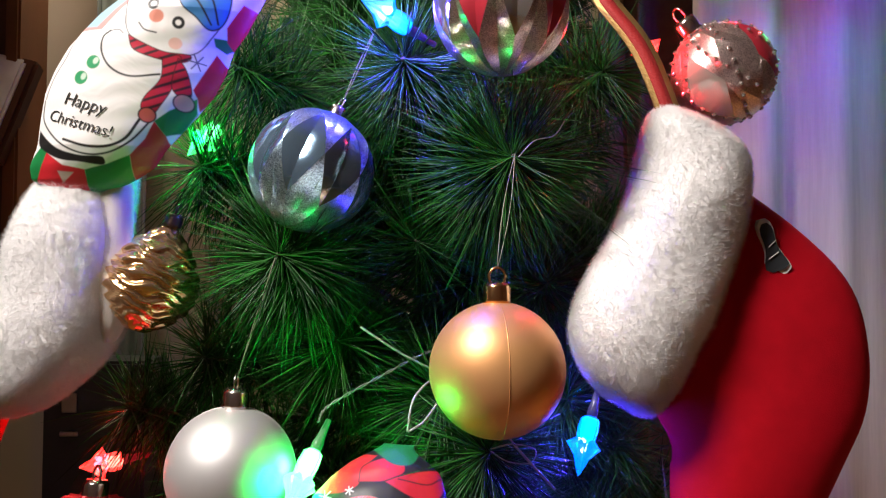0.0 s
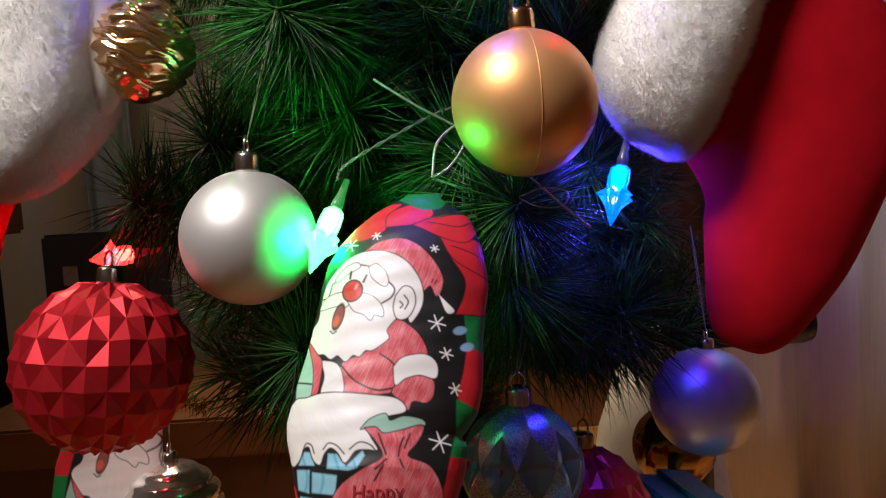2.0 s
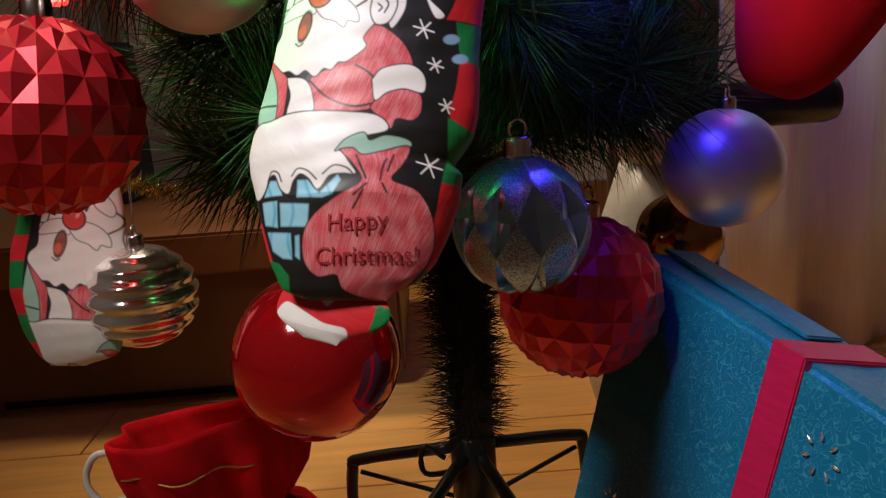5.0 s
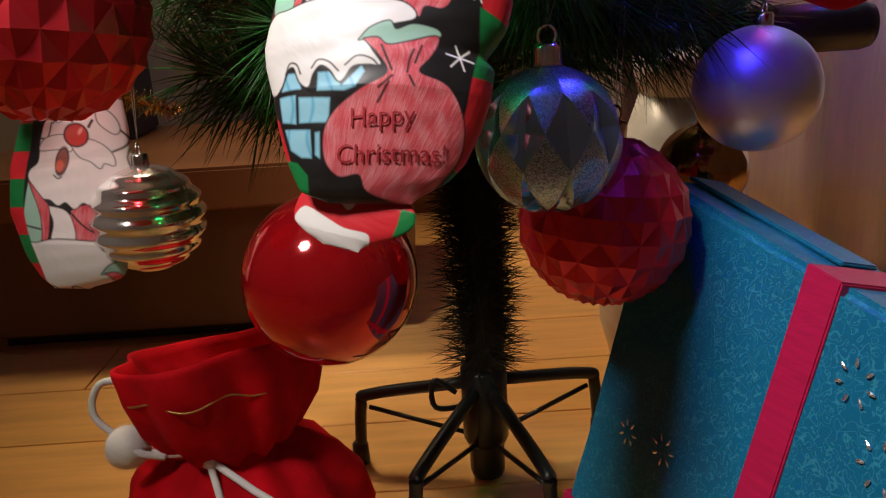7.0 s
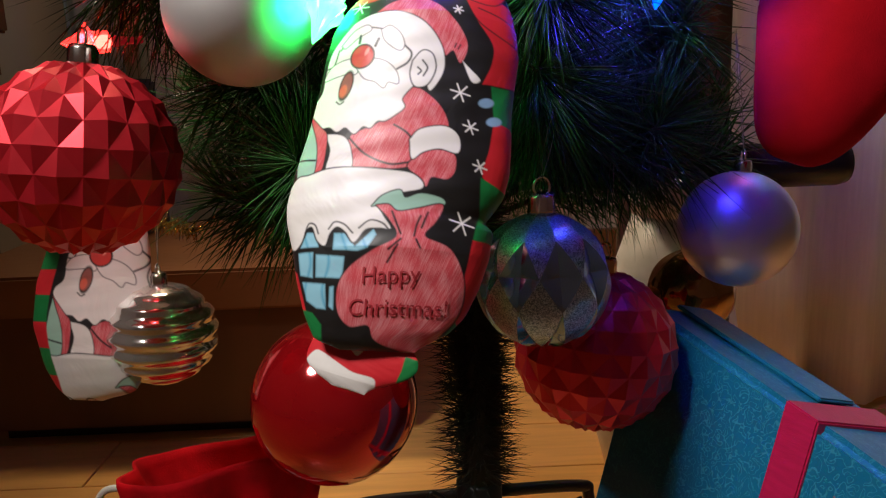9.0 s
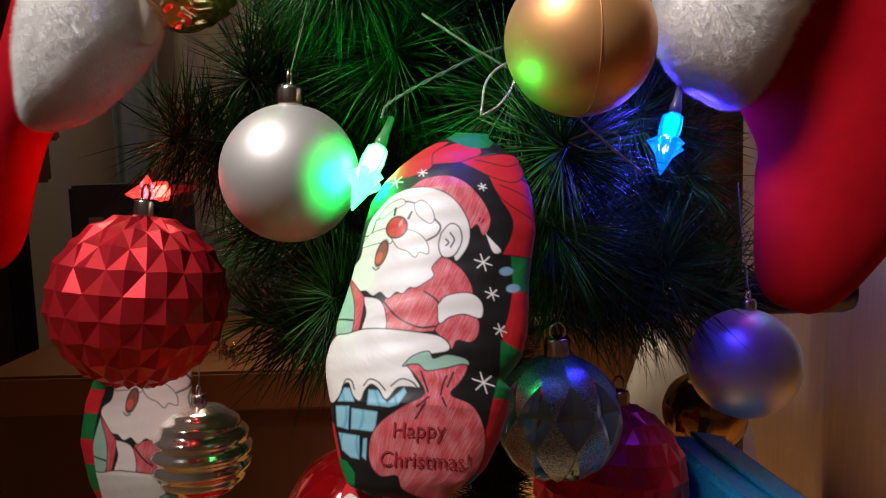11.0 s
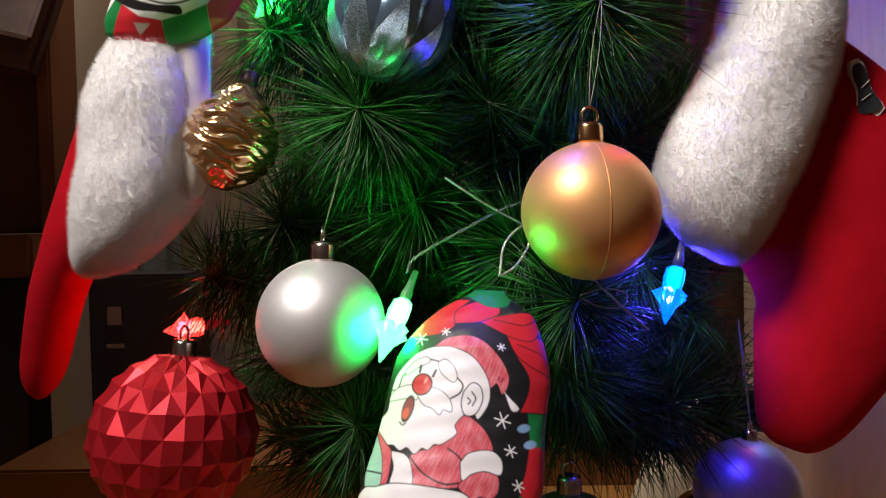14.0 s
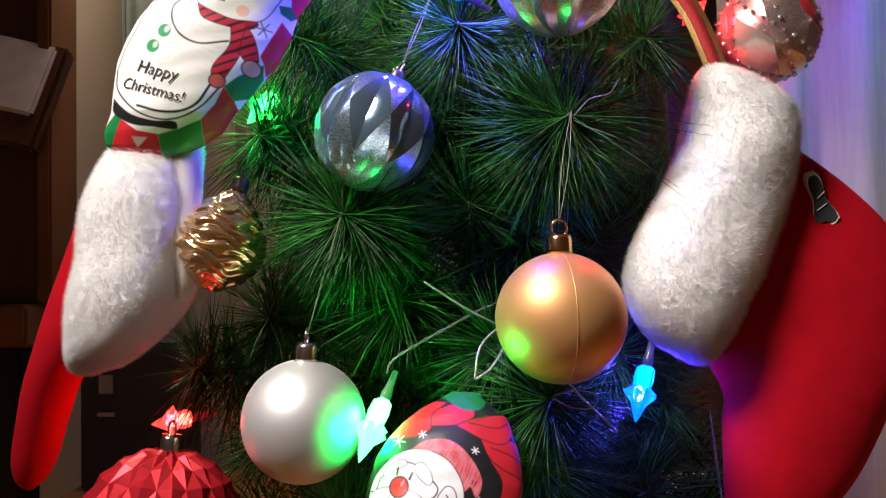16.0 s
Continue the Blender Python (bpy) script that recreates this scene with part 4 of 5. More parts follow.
def print_tall(x, y):
    """Black ground, a white and red rounded figure over a snowed chimney, and a red sack."""
    s = Sheet(x, y, INK)
    # red and green border
    s.shape([(543, 326), (602, 284), (595, 423), (549, 407)], P_GREEN, sharp=True)
    s.shape([(549, 407), (597, 423), (591, 518), (574, 558), (526, 533), (539, 473)], P_RED)
    s.shape([(522, 534), (577, 556), (550, 603), (522, 624), (554, 635), (551, 677), (506, 666), (519, 604)], P_GREEN, sharp=True)
    s.shape([(506, 666), (553, 674), (533, 755), (495, 822), (462, 867), (477, 784), (494, 724)], P_RED)
    s.shape([(469, 830), (472, 860), (383, 913), (354, 899), (430, 872)], P_GREEN)
    s.shape([(113, 719), (141, 744), (162, 823), (139, 819)], P_RED, sharp=True)
    s.shape([(138, 812), (177, 824), (197, 848), (195, 882), (160, 883)], P_GREEN, sharp=True)
    # folded petals of the top
    s.shape([(385, 20), (315, 17), (242, 74), (203, 125), (291, 135), (346, 111), (352, 61)], P_RED, 3)
    s.shape([(349, 100), (352, 56), (402, 28), (447, 26), (467, 61), (420, 93)], P_RED, 3)
    s.shape([(525, 330), (545, 279), (547, 233), (514, 177), (590, 204), (617, 241), (599, 311)], P_RED, 3)
    s.shape([(489, 130), (552, 118), (600, 137), (613, 214), (580, 215), (519, 185)], P_RED, 3)
    s.shape([(421, 96), (475, 68), (570, 42), (577, 82), (552, 132), (494, 129)], P_RED, 3)
    s.line([(454, 85), (529, 90), (562, 66)], 1.6)
    s.line([(517, 151), (567, 163), (598, 175)], 1.6)
    s.shape([(365, -3), (388, -24), (437, -38), (492, -23), (487, 34), (434, 43)], P_GREEN)
    # the figure: cap, white round, red coat
    s.shape([(292, 177), (332, 148), (388, 139), (430, 155), (469, 193), (492, 234), (493, 264), (479, 290), (465, 264), (447, 277), (434, 241), (396, 200), (350, 180)], P_ROSE, 2.5, 0.55)
    for p in ([(468, 256), (471, 247)], [(475, 259), (480, 249)]):
        s.line(p, 1.4)
    s.shape([(356, 369), (389, 354), (424, 375), (448, 405), (455, 441), (416, 461), (391, 470), (381, 514), (366, 531), (263, 533), (250, 463), (300, 439), (341, 414)], P_ROSE, 2.5, 0.55)
    s.line([(346, 438), (371, 454), (389, 475)], 2.2)
    s.line([(247, 460), (286, 501), (337, 524), (381, 519)], 2.2)
    s.shape([(248, 190), (295, 174), (350, 177), (399, 198), (433, 239), (447, 282), (442, 323), (419, 359), (409, 343), (389, 346), (361, 378), (366, 399), (346, 417), (326, 429), (310, 429), (295, 443), (279, 439), (260, 454), (240, 438), (221, 446), (202, 432), (177, 426), (149, 385), (151, 362), (176, 340), (182, 295), (193, 251), (215, 219)], P_WHITE, 2.5)
    s.shape([(382, 294), (402, 270), (422, 278), (428, 310), (412, 346), (387, 351), (377, 324)], P_WHITE, 3)
    s.line([(402, 292), (412, 308), (404, 327)], 1.8)
    s.line([(392, 308), (399, 316), (393, 324)], 1.8)
    s.line([(217, 247), (240, 221), (284, 208), (323, 217)], 2.0)
    s.line([(358, 252), (378, 275), (371, 297), (348, 312)], 2.2)
    s.line([(213, 246), (202, 282), (185, 284)], 2.0)
    s.shape([(219, 236), (246, 211), (278, 201), (287, 214), (256, 228), (229, 245)], P_WHITE, 2.0)
    s.shape([(312, 216), (331, 209), (353, 229), (362, 255), (353, 268), (332, 255), (318, 239)], P_WHITE, 2.2)
    for p in ([(264, 224), (262, 241)], [(306, 238), (299, 254)]):
        s.line(p, 3.2)
    s.shape([(260, 276), (224, 276), (193, 287), (180, 312), (214, 311), (232, 310), (259, 313)], P_WHITE, 2.2)
    s.shape([(255, 295), (286, 283), (322, 293), (346, 317), (351, 345), (330, 341), (320, 354), (301, 338), (276, 327)], P_WHITE, 2.2)
    s.fill(ell(x, y, 270, 275, 25, 26), (0.62, 0.05, 0.04), 4)
    s.fill(ell(x, y, 280, 265, 4, 9, 25), (0.80, 0.36, 0.30))
    s.fill(ell(x, y, 235, 339, 13, 30, 14), (0.30, 0.09, 0.07), 3)
    s.fill(ell(x, y, 229, 350, 9, 15, 14), (0.66, 0.12, 0.07))
    s.line([(214, 373), (223, 381), (232, 377)], 1.6)
    # parcels, trim, cuff and mitten
    s.shape([(194, 447), (238, 459), (256, 493), (255, 535), (203, 533), (209, 488)], P_WHITE, 2.2)
    s.shape([(146, 385), (180, 427), (198, 453), (193, 521), (174, 543), (177, 497), (167, 447)], P_ROSE, 2.2, 0.4)
    s.shape([(145, 390), (173, 468), (171, 539), (140, 556), (127, 512), (133, 444)], P_MINT, 2.2)
    s.line([(120, 493), (173, 504)], 2.2)
    s.shape([(386, 511), (425, 489), (468, 494), (471, 527), (455, 548), (424, 547), (413, 568), (398, 549), (376, 529)], P_ROSE, 2.5, 0.55)
    s.shape([(379, 470), (401, 446), (450, 436), (478, 455), (476, 490), (439, 485), (406, 495), (384, 511)], P_WHITE, 2.5)
    # chimney with snow
    for p in ([(151, 693), (167, 665), (188, 667), (193, 695)], [(227, 702), (229, 670), (250, 671), (274, 699), (311, 663), (316, 673), (299, 700), (279, 706)], [(145, 704), (181, 706), (179, 755), (150, 748)],
              [(189, 711), (251, 718), (245, 759), (187, 754)], [(155, 763), (208, 770), (208, 818), (187, 815), (164, 799)], [(219, 776), (227, 775), (224, 819), (216, 813)]):
        s.shape(p, P_BLUE, sharp=True, streak=True)
    s.shape([(99, 574), (131, 540), (161, 538), (217, 529), (327, 536), (388, 544), (407, 571), (354, 587), (320, 609), (328, 632), (345, 659), (321, 659), (294, 663), (271, 689), (253, 667), (234, 656), (218, 670), (208, 693), (191, 682), (179, 654), (164, 657), (151, 683), (130, 694), (108, 664), (96, 628)], P_WHITE, 3)
    s.line([(161, 664), (170, 646), (185, 650), (193, 668)], 1.6)
    s.line([(216, 660), (229, 646), (250, 652), (268, 670)], 1.6)
    s.line([(281, 660), (303, 644), (328, 649), (342, 663)], 1.6)
    # sack
    s.shape([(306, 614), (327, 592), (361, 579), (373, 594), (404, 583), (444, 588), (447, 602), (399, 615), (357, 624), (340, 609)], P_MINT, 2.5)
    s.shape([(315, 612), (340, 610), (359, 623), (399, 614), (446, 601), (434, 638), (413, 671), (463, 692), (488, 748), (478, 811), (439, 858), (386, 894), (346, 890), (307, 875), (296, 848), (258, 851), (235, 825), (235, 779), (259, 740), (306, 707), (357, 676), (342, 641)], P_ROSE, 2.5, 0.6)
    for p in ([(347, 624), (357, 649), (365, 669)], [(404, 630), (396, 650), (392, 672)], [(418, 621), (406, 654)], [(366, 680), (342, 702)], [(360, 692), (339, 727)], [(396, 679), (404, 696)]):
        s.line(p, 2.0)
    for cx, cy, r in ((257, 145, 20), (326, 127, 12), (475, 166, 10), (480, 357, 20), (501, 430, 15), (520, 512, 14), (484, 635, 24)):
        s.flake(cx, cy, r, P_WHITE)
    s.shape([(484, 284), (501, 301), (521, 322), (503, 329)], P_WHITE)
    for cx, cy in ((533, 369), (549, 407)):
        s.blend(ell(x, y, cx, cy, 17, 10, -25), (0.25, 0.42, 0.62))
    return s.c


def print_round(x, y):
    """White ground with rounded shapes, striped scarf, buttons, dark belt and a red and green hem."""
    s = Sheet(x, y, P_WHITE)
    # pale stripes beside the head
    s.shape([(476, -86), (546, -72), (467, 11), (386, 8)], (0.62, 0.30, 0.28), sharp=True)
    s.shape([(495, -87), (532, -74), (452, 3), (402, -3)], (0.34, 0.52, 0.60), sharp=True)
    # hem
    s.shape([(317, 300), (338, 315), (295, 402), (263, 402), (262, 348)], P_GREEN, sharp=True)
    s.shape([(334, 315), (378, 346), (433, 356), (434, 396), (430, 437), (338, 424), (289, 402)], P_RED, sharp=True)
    s.shape([(433, 356), (489, 341), (542, 318), (540, 380), (439, 434), (432, 396)], P_GREEN, sharp=True)
    s.shape([(542, 318), (578, 278), (602, 234), (623, 266), (627, 293), (594, 353), (540, 380)], P_RED, sharp=True)
    s.shape([(602, 234), (637, 207), (700, 174), (694, 209), (655, 258), (623, 268)], P_GREEN, sharp=True)
    s.shape([(692, 154), (716, 114), (746, 64), (775, 101), (762, 141), (699, 203), (700, 174)], P_RED, sharp=True)
    s.shape([(741, 25), (770, 26), (785, 46), (767, 59), (744, 45)], P_GREEN, sharp=True)
    s.shape([(772, -2), (811, -61), (855, -44), (839, 2), (785, 55), (770, 31)], P_RED, sharp=True)
    # round body and belt
    s.line([(315, 185), (317, 232), (350, 274), (397, 306), (450, 320), (501, 312), (549, 283), (594, 234)], 2.2)
    s.line([(400, -3), (373, 70), (339, 129), (319, 180)], 1.4)
    s.shape([(306, 259), (336, 285), (372, 308), (425, 322), (468, 323), (483, 328), (478, 344), (423, 338), (376, 333), (338, 318), (306, 294)], INK)
    s.line([(384, 284), (442, 300), (495, 299), (537, 278), (569, 233)], 3.2)
    s.line([(493, 16), (475, 32), (474, 70), (500, 109), (548, 129), (617, 122)], 2.4)
    s.line([(493, 16), (515, 14), (527, 23)], 1.4)
    s.shape([(362, 360), (404, 363), (373, 389)], (0.55, 0.40, 0.36), sharp=True)
    # head, cap, scarf
    s.shape([(520, -137), (531, -48), (535, 6), (560, 40), (628, 70), (694, 68), (733, 29), (761, -26), (727, -127)], P_WHITE, 2.6)
    s.shape([(646, -109), (670, -51), (702, -23), (732, 6), (760, -5), (779, -45), (780, -90), (754, -135), (678, -145)], (0.05, 0.20, 0.46), 3.5, 0.0)
    s.line([(682, -92), (715, -48), (737, -5)], 2.4)
    s.line([(714, -109), (743, -60), (753, -7)], 2.4)
    s.line([(566, -2), (581, 15), (609, 22)], 1.8)
    s.fill(ell(x, y, 609, -19, 18, 16), (0.75, 0.28, 0.20))
    s.fill(ell(x, y, 654, 46, 16, 14), (0.80, 0.48, 0.42))
    for cx, cy in ((600, -50), (662, -4)):
        s.fill(ell(x, y, cx, cy, 15, 15), INK)
        s.fill(ell(x, y, cx, cy, 7, 7), P_WHITE)
    for p in ([(542, 29), (571, 45), (628, 68), (687, 73), (674, 89), (628, 87), (558, 65)], [(625, 84), (666, 78), (648, 145), (618, 195), (592, 224), (575, 206), (583, 178), (620, 133)], [(661, 82), (679, 112), (688, 157), (681, 174), (659, 170), (645, 145)]):
        s.shape(p, (0.55, 0.02, 0.05), 2.0, stripes=True)
    s.fill(ell(x, y, 587, 221, 18, 16), (0.62, 0.12, 0.10), 3)
    s.fill(ell(x, y, 669, 187, 21, 19), (0.80, 0.36, 0.30), 3)
    for cx, cy in ((453, 94), (422, 132)):
        s.fill(ell(x, y, cx, cy, 18, 17), (0.02, 0.28, 0.10))
        s.fill(ell(x, y, cx + 7, cy - 3, 7, 9, 30), (0.55, 0.68, 0.55))
    s.flake(703, 88, 20, (0.12, 0.12, 0.14))
    return s.c


def balloon(name, label, origin, right, down, rows, thick, paint, ny=330, nx=170, parent=None):
    """A sealed foil pillow between a left and a right outline; rows are (y, left, right) in print units."""
    o, a, b = Vector(origin), Vector(right), Vector(down)
    n = b.cross(a).normalized()
    n = n if n.y < 0 else -n
    R = np.array(rows, float)
    t = parent or thing(name, o, label, "foil balloon", "foil balloons")
    base = t.matrix_basis.translation
    ys = np.linspace(R[0, 0], R[-1, 0], ny)
    left, right_ = np.interp(ys, R[:, 0], R[:, 1]), np.interp(ys, R[:, 0], R[:, 2])
    k = np.ones(9) / 9
    pad = lambda q: np.convolve(np.pad(q, 4, "edge"), k, "valid")
    left, right_ = pad(left), pad(right_)
    s = np.linspace(0, 1, nx)
    x = left[:, None] + (right_ - left)[:, None] * s[None, :]
    y = np.repeat(ys[:, None], nx, 1)
    e = np.sin(np.pi * s)[None, :] ** 0.55
    v01 = (ys - ys[0]) / (ys[-1] - ys[0])
    body = np.minimum(1, np.sin(np.pi * np.clip(v01, 0.0, 1)) * 1.6)[:, None] ** 0.6
    wrinkle = 0.05 * np.sin(x * 0.055 + 2.2 * np.sin(y * 0.017)) * (1 - e) * 3 + 0.02 * np.sin(y * 0.11 + x * 0.02)
    h = thick * (e * body + wrinkle * 0.35 * e)

    def put(front):
        return [o + a * float(p) + b * float(q) + n * float(d if front else -d * 0.8) for p, q, d in zip(x.ravel(), y.ravel(), h.ravel())]
    idx = np.arange(ny * nx).reshape(ny, nx)
    f = np.stack([idx[:-1, :-1], idx[1:, :-1], idx[1:, 1:], idx[:-1, 1:]], -1).reshape(-1, 4)
    me = mesh_of(name, [p - base for p in put(True)], f.tolist())
    col = me.color_attributes.new("print", "FLOAT_COLOR", "POINT")
    c = paint(x, y).reshape(-1, 3)
    col.data.foreach_set("color", np.concatenate([c, np.ones((len(c), 1))], 1).astype(np.float32).ravel())
    front = part("neck" if parent else "front_panel", me, PRINT, t, "printed front film")
    idx2 = idx[::6, ::6]
    pts = put(False)
    keep = [pts[i] - base for i in idx2.ravel()]
    w2 = idx2.shape[1]
    f2 = [(i * w2 + j, i * w2 + j + 1, (i + 1) * w2 + j + 1, (i + 1) * w2 + j) for i in range(idx2.shape[0] - 1) for j in range(w2 - 1)]
    part("neck_back" if parent else "back_panel", mesh_of(name, keep, f2), mat("silver_foil", (0.6, 0.58, 0.56), 0.3, 0.8), t, "plain silver back film")

    def surface(px, py, lift=0.0004):
        i = np.clip(np.interp(py, ys, np.arange(ny)), 0, ny - 1)
        l, r = np.interp(py, ys, left), np.interp(py, ys, right_)
        j = np.clip((px - l) / (r - l), 0, 1) * (nx - 1)
        d = h[int(i), int(j)]
        return o - base + a * px + b * py + n * (float(d) + lift)
    return t, front, surface


def lettering(text, parent, surface, cx, cy, size, rot, material, shear=0.15):
    cu = bpy.data.curves.new("lettering", "FONT")
    cu.body, cu.size, cu.align_x, cu.align_y, cu.shear, cu.resolution_u = text, size, "CENTER", "CENTER", shear, 3
    ob = new("lettering_source", cu)
    me = bpy.data.meshes.new_from_object(ob.evaluated_get(bpy.context.evaluated_depsgraph_get()))
    bpy.data.objects.remove(ob)
    a = radians(rot)
    for v in me.vertices:
        px, py = cx + v.co.x * math.cos(a) + v.co.y * math.sin(a), cy + v.co.x * math.sin(a) - v.co.y * math.cos(a)
        v.co = surface(px, py)
    me.materials.clear()
    part("lettering", me, material, parent)


LETTER_INK = mat("dark_ink", (0.02, 0.02, 0.02), 0.5)
LETTER_RED = mat("dark_red_ink", (0.40, 0.030, 0.042), 0.5)

TALL = [(-25, 397, 478), (-5, 370, 487), (31, 309, 537), (49, 287, 559), (80, 254, 571), (132, 213, 589), (184, 186, 599), (243, 173, 603), (301, 165, 594), (379, 152, 586), (441, 138, 585), (509, 120, 581), (562, 109, 568), (595, 103, 546), (618, 105, 528), (636, 107, 546), (693, 122, 538), (756, 134, 518), (818, 151, 488), (854, 167, 454), (876, 178, 412), (895, 238, 384)]
A_RIGHT, A_DOWN = Vector((1.60e-4, -1.9e-5, -0.8e-5)), Vector((-0.9e-5, -7.0e-5, -1.44e-4))
A_O = Vector((-0.0902, 0.3650, 0.4065))
bt, bf, bs = balloon("foil_balloon", "black and red printed foil balloon with white figure shapes", A_O, A_RIGHT, A_DOWN, TALL, 0.016, print_tall, 560, 300)
lettering("Happy", bf, bs, 343, 752, 46, -4, LETTER_RED)
lettering("Christmas!", bf, bs, 355, 814, 46, -2, LETTER_RED)


def print_neck(x, y):
    """Red neck with a white end, a green corner and a small white drop."""
    s = Sheet(x * 10, y * 10, P_RED)
    s.shape([(-2, 153), (32, 104), (69, 103), (128, 121), (190, 138), (267, 142), (257, 197), (176, 226), (60, 215)], P_WHITE)
    s.shape([(159, 65), (161, 36), (185, 22), (214, 31), (207, 61), (188, 82)], P_WHITE)
    s.shape([(352, 42), (409, 47), (419, 94), (375, 144), (339, 136), (350, 91)], P_GREEN, sharp=True)
    return s.c


def tail():
    """The flat filling neck under the balloon, and the tab at its top."""
    o, a, b = Vector((-0.0702, 0.3104, 0.2833)), Vector((0.0009172, -0.0003507, -0.0001888)), Vector((-0.0002822, -0.0002377, -0.0009294))
    source, neck, surface = balloon("neck_source", "", o, a, b, [(1.0, 2.6, 34.7), (2.7, 2.6, 37.8), (4.9, 1.9, 39.6), (7.7, 0.8, 40.1), (10.2, 0.2, 38.8), (12.7, 0.1, 35.9), (15.5, 1.1, 30.3), (18.1, 5.6, 25.8), (20.3, 12.5, 23.9)], 0.0022, print_neck, 90, 110, parent=bt)
    tagged(neck, "flat red filling neck with a white end")
    lettering("Air", neck, surface, 18.3, 4.5, 3.6, 10, LETTER_INK)


tail()

ROUND = [(-171, 611, 897), (-127, 552, 882), (-83, 492, 855), (-40, 439, 834), (4, 398, 812), (48, 361, 780), (105, 329, 762), (163, 305, 733), (206, 299, 698), (250, 294, 660), (296, 290, 617), (348, 270, 584), (383, 275, 529), (408, 342, 471), (425, 409, 435)]
s_o, s_r, s_d = Vector((-0.2476, 0.3690, 0.6025)), Vector((1.888e-4, 0.2e-5, -0.32e-5)), Vector((-0.48e-5, 0.9e-5, -1.896e-4))
st, sf, ss = balloon("foil_balloon", "white printed foil balloon with scarf, buttons and dark belt", s_o, s_r, s_d, ROUND, 0.015, print_round, 400, 300)
lettering("Happy", sf, ss, 436, 197, 44, 15, LETTER_INK)
lettering("Christmas!", sf, ss, 422, 245, 40, 15, LETTER_INK)


def print_back(x, y):
    c = print_tall(270 + (x - 283) * 0.72, 275 + (y - 191) * 0.72)
    edge = np.clip((112 + 22 * np.sin(y / 90) - x) / 6, 0, 1)[..., None]
    stripe = (np.floor((y + 40) / 95) - 2 * np.floor((y + 40) / 190))[..., None]
    return c * (1 - edge) + edge * (np.array(P_RED) * stripe + np.array(P_GREEN) * (1 - stripe))


BACK = [(0, 120, 400), (150, 60, 430), (300, 18, 440), (450, 12, 440), (600, 62, 430), (680, 112, 390), (714, 160, 260)]
balloon("foil_balloon", "dim printed foil balloon hanging behind the red bauble", (-0.2477, 0.4828, 0.3043), Vector((1.49e-4, -0.04e-4, -0.11e-4)), Vector((-0.05e-4, -0.437e-4, -1.42e-4)), BACK, 0.012, print_back, 200, 150)

# ---- presents on the floor ----


def gift_paper():
    """Turquoise paper with a fine pale scroll pattern."""
    m, t, b = nodes_of("turquoise_gift_paper")
    n, l = t.nodes, t.links
    co = n.new("ShaderNodeTexCoord")
    v = n.new("ShaderNodeTexNoise")
    v.inputs["Scale"].default_value, v.inputs["Detail"].default_value, v.inputs["Distortion"].default_value = 210, 0, 1.6
    l.new(co.outputs["Object"], v.inputs["Vector"])
    r = n.new("ShaderNodeValToRGB")
    e = r.color_ramp.elements
    base = (0.004, 0.125, 0.235, 1)
    e[0].position, e[0].color = 0.44, base
    e[1].position, e[1].color = 0.56, base
    mid = e.new(0.5)
    mid.color = (0.03, 0.23, 0.34, 1)
    l.new(v.outputs["Fac"], r.inputs["Fac"])
    l.new(r.outputs["Color"], b.inputs["Base Color"])
    bu = n.new("ShaderNodeBump")
    bu.inputs["Strength"].default_value, bu.inputs["Distance"].default_value = 0.3, 0.003
    big = n.new("ShaderNodeTexNoise")
    big.inputs["Scale"].default_value = 35
    l.new(co.outputs["Object"], big.inputs["Vector"])
    l.new(big.outputs["Fac"], bu.inputs["Height"])
    l.new(bu.outputs["Normal"], b.inputs["Normal"])
    b.inputs["Roughness"].default_value, b.inputs["Metallic"].default_value = 0.32, 0.15
    return m


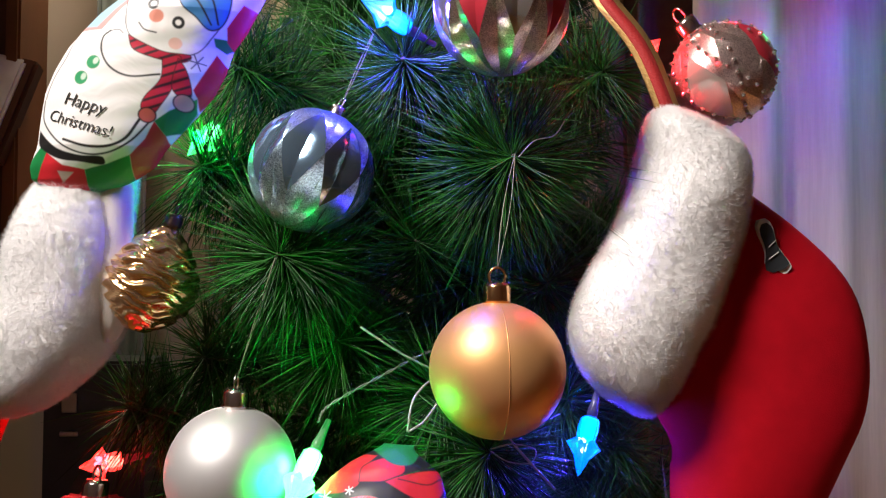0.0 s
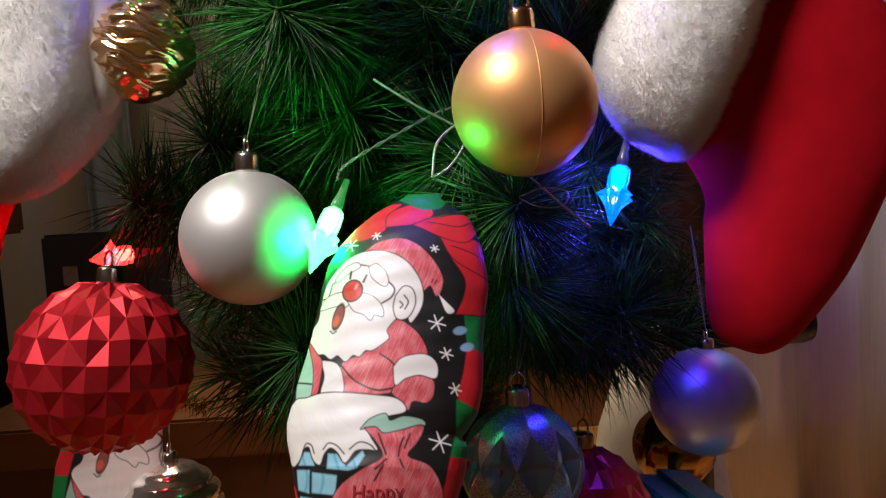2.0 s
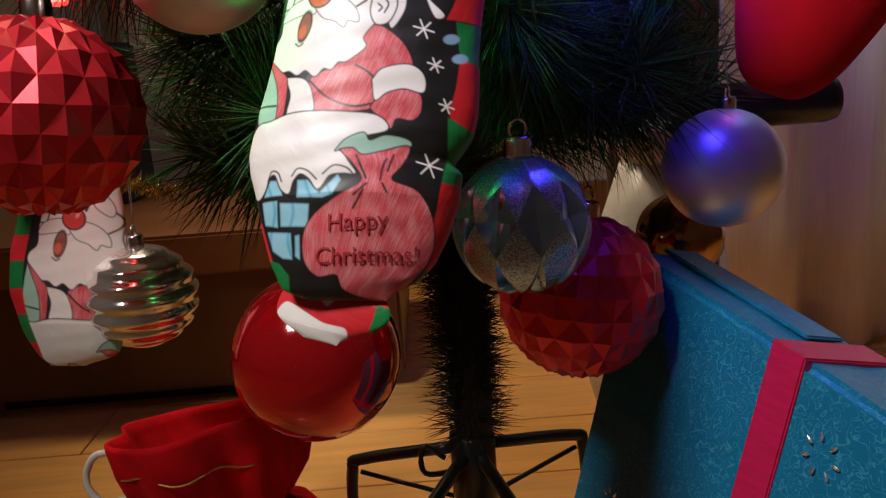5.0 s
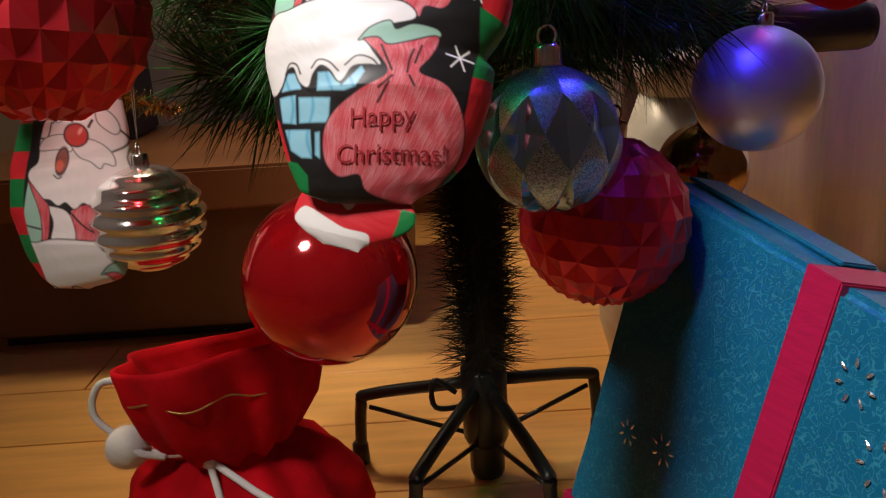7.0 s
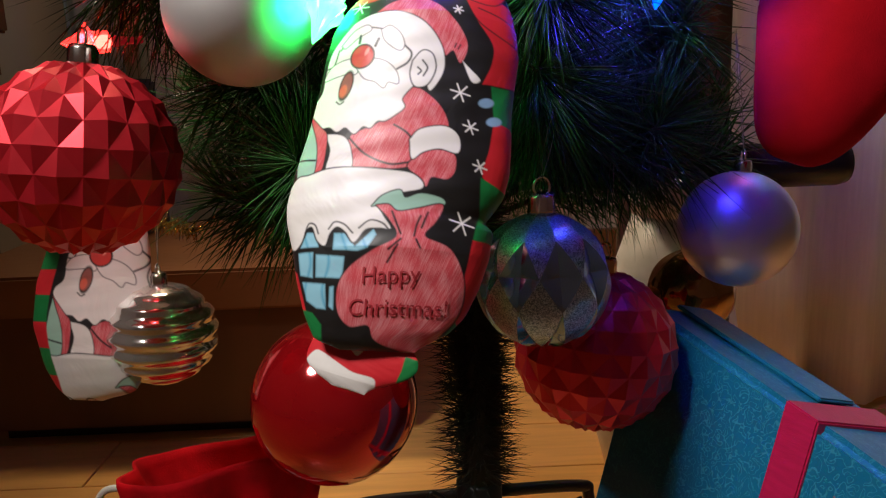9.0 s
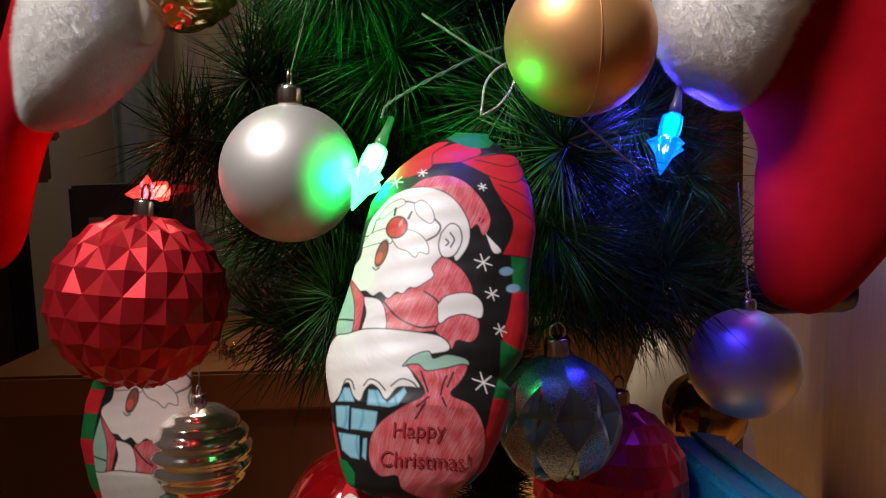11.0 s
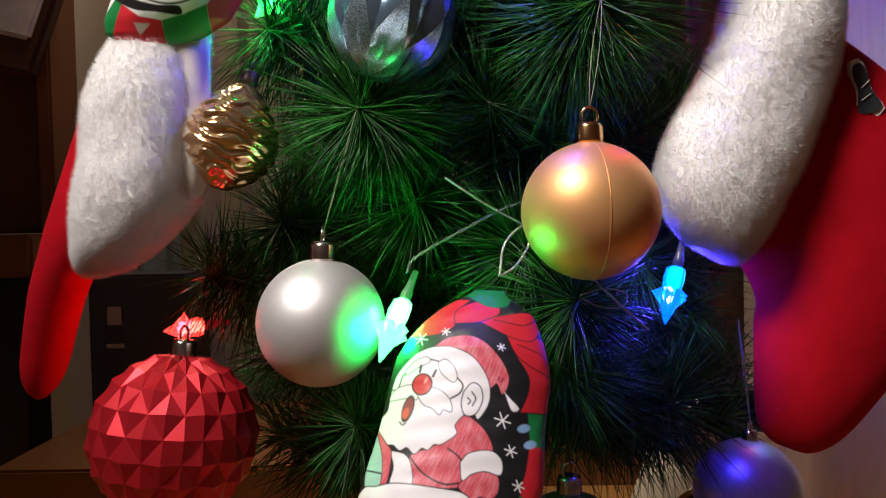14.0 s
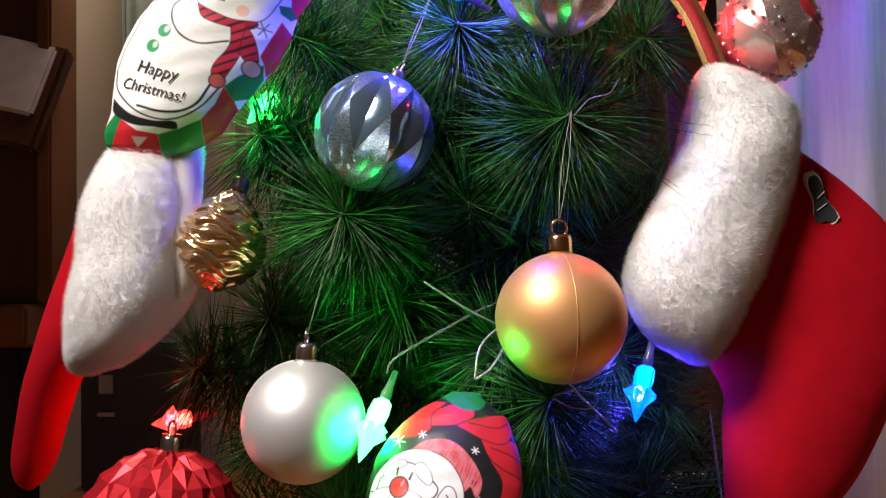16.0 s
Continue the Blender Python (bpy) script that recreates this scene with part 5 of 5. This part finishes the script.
def gift():
    """A soft-edged parcel, slightly out of square, leaning back on its lower edge."""
    u, v = Vector((0.361, -0.913, -0.191)), Vector((-0.270, -0.100, -0.957))
    n = u.cross(v).normalized()
    n = n if n.y > 0 else -n
    c = Vector((0.097, 0.442, 0.231))
    skew = Matrix(((u.x, v.x, n.x, 0), (u.y, v.y, n.y, 0), (u.z, v.z, n.z, 0), (0, 0, 0, 1)))
    t = thing("gift_box", c, "turquoise wrapped gift box with magenta ribbon leaning on the floor", "gift")
    paper = gift_paper()

    def piece(name, b, material, label=""):
        b.transform(skew)
        bmesh.ops.recalc_face_normals(b, faces=b.faces[:])
        return part(name, b, material, t, label)
    wrap = box(-0.030, 0.17, 0, 0.236, 0, 0.060, 0.004, 3)
    bmesh.ops.subdivide_edges(wrap, edges=wrap.edges[:], cuts=14, use_grid_fill=True)
    for q in wrap.verts:
        q.co += noise.noise_vector(q.co * 34) * 0.0010 + noise.noise_vector(q.co * 90) * 0.0004
    piece("wrapping", wrap, paper, "patterned turquoise paper")
    piece("ribbon", box(0.076, 0.094, -0.0018, 0.2370, -0.0018, 0.0618, 0.0008), RIBBON_RED, "satin ribbon")
    piece("ribbon", box(-0.0316, 0.1716, 0.186, 0.204, -0.0015, 0.0615, 0.0008), RIBBON_RED, "satin ribbon")
    piece("paper_fold", box(-0.029, 0.074, -0.0030, -0.0008, 0.024, 0.050, 0.0008), paper, "folded paper edge")
    foil = mat("silver_foil_print", (0.75, 0.80, 0.82), 0.18, 0.9)
    for k, (a0, b0, r) in enumerate(((0.112, 0.030, 0.0075), (0.132, 0.052, 0.0085), (0.122, 0.088, 0.0085), (0.150, 0.104, 0.009), (0.108, 0.134, 0.008), (0.140, 0.150, 0.009), (0.030, 0.118, 0.006), (0.004, 0.126, 0.005))):
        petals = bmesh.new()
        for p in range(7):
            a = 2 * math.pi * p / 7 + k
            m = Matrix.Translation((a0 + r * math.cos(a), b0 + r * math.sin(a), -0.0012)) @ Matrix.Rotation(a, 4, "Z") @ Matrix.Diagonal((0.0022, 0.0009, 0.0007, 1))
            bmesh.ops.create_icosphere(petals, subdivisions=1, radius=1.0, matrix=m)
        piece("foil_flower", petals, foil, "embossed silver flower")
    # curled loop of ribbon standing off the face
    loop = []
    for k in range(19):
        a = math.pi * (1.05 - 1.15 * k / 18)
        for w in (-0.008, 0.008):
            for d in (0.0, 0.0007):
                loop.append(Vector((0.022 + (0.016 - d) * math.cos(a), 0.196 + w + 0.004 * math.sin(a), -0.003 - (0.014 - d) * math.sin(a))))
    f = []
    for k in range(18):
        a = k * 4
        f += [(a, a + 2, a + 6, a + 4), (a + 1, a + 5, a + 7, a + 3), (a, a + 4, a + 5, a + 1), (a + 2, a + 3, a + 7, a + 6)]
    me = mesh_of("ribbon_loop", [skew @ q for q in loop], f)
    part("ribbon_loop", me, RIBBON_RED, t, "curled satin ribbon end")


gift()


def pouch():
    t = thing("gift_pouch", (-0.165, 0.50, 0), "red velvet drawstring pouch with white cord on the floor", "pouch")
    rnd = lambda a, i: 1 + 0.07 * math.sin(5 * a + 0.5) * (0.4 + 0.6 * math.sin(i * 0.4)) + (0.03 + 0.05 * (i > 3)) * math.sin(11 * a)
    part("bag", lathe([(0.03, 0.0), (0.07, 0.002), (0.078, 0.02), (0.072, 0.045), (0.056, 0.065), (0.036, 0.078), (0.030, 0.084)], 72, rnd), VELVET, t)
    col = lathe([(0.030, 0.076), (0.040, 0.086), (0.050, 0.102), (0.055, 0.122), (0.057, 0.137), (0.0565, 0.1405), (0.054, 0.1400), (0.052, 0.132), (0.044, 0.108), (0.02, 0.09)], 90,
                lambda a, i: 1 + (0.10 * math.sin(3 * a + 1.0) + 0.05 * math.sin(7 * a)) * min(1, i / 3) + 0.09 * math.sin(13 * a + 0.8 * math.sin(2 * a)) * max(0, 1 - i / 4))
    for q in col.vertices:
        if q.co.z > 0.09:
            q.co.z += (-q.co.y * 0.26 + 0.05 * max(0, q.co.x) + 0.004 * math.sin(40 * q.co.x)) * (q.co.z - 0.09) / 0.05
            q.co.x -= 0.004 * (q.co.z - 0.09) / 0.05
    part("collar", col, VELVET, t, "gathered velvet collar")
    gold = mat("gold_stitch", (0.5, 0.28, 0.08), 0.4, 0.7)
    ring = []
    for k in range(31):
        a = 3.9 + 1.6 * k / 30
        r = 0.0553 * (1 + 0.10 * math.sin(3 * a + 1.0) + 0.05 * math.sin(7 * a))
        ring.append((r * math.cos(a) - 0.003, r * math.sin(a), 0.122 - r * math.sin(a) * 0.17 + 0.002 * math.sin(9 * a)))
    part("stitching", tube(ring, 0.0006, 5), gold, t, "gold stitched line")
    loop = smooth_run([(-0.012, -0.032, 0.088), (-0.040, -0.030, 0.090), (-0.072, -0.02, 0.108), (-0.070, -0.012, 0.126), (-0.050, -0.012, 0.128)], 8)
    part("drawstring", tube(loop, 0.0022, 8), CORD, t, "white cord")
    for e in (((-0.005, -0.036, 0.086), (0.004, -0.052, 0.066), (0.012, -0.064, 0.04), (0.03, -0.08, 0.02)), ((-0.005, -0.036, 0.086), (0.02, -0.050, 0.075), (0.045, -0.062, 0.060), (0.05, -0.072, 0.03)),
              ((-0.03, -0.034, 0.088), (-0.042, -0.038, 0.094), (-0.050, -0.036, 0.100))):
        part("drawstring", tube(smooth_run(e, 8), 0.0022, 8), CORD, t, "white cord")
    part("knot", lathe(sphere_profile(0.0045, 12), 16, lambda a, i: 1 + 0.12 * math.sin(3 * a + i)), CORD, t, m=Matrix.Translation((-0.004, -0.038, 0.086)))
    ball = lathe(sphere_profile(0.0125, 24), 32, lambda a, i: 1 + 0.03 * math.sin(7 * a + i * 1.3))
    o = Matrix.Translation((-0.052, -0.030, 0.094))
    p = part("pompom", ball, CORD, t, "white glittery pompom", o)
    tagged(part("wool_nap", fuzz(ball, 1500, 0.002, 3), CORD, p), kind="stuff")


pouch()

# ---- things behind ----


def back_things():
    t = thing("black_bar", (0.14, 0.556, 0.300), "black round ended bar behind the grey bauble", "bar")
    part("bar", lathe([(0.002, -0.002), (0.013, 0), (0.0145, 0.006), (0.0145, 0.10)], 28), BLACK, t, m=Matrix.Translation((0.10, 0, 0)) @ Matrix.Rotation(radians(-90), 4, "Y"))
    part("post", lathe([(0.010, -0.3), (0.010, 0.0), (0.008, 0.004)], 20), BLACK, t, m=Matrix.Translation((0.03, 0.03, 0)))
    v = thing("white_vase", (0.165, 0.68, 0), "white rounded vase on the floor behind the tree", "vase")
    part("body", lathe([(0.03, 0), (0.045, 0.004), (0.06, 0.06), (0.062, 0.12), (0.05, 0.19), (0.03, 0.25)], 40), WHITE_PLASTIC, v)
    part("rim", lathe([(0.030, 0.249), (0.034, 0.262), (0.036, 0.278), (0.033, 0.281), (0.028, 0.262)], 40), WHITE_PLASTIC, v)


back_things()
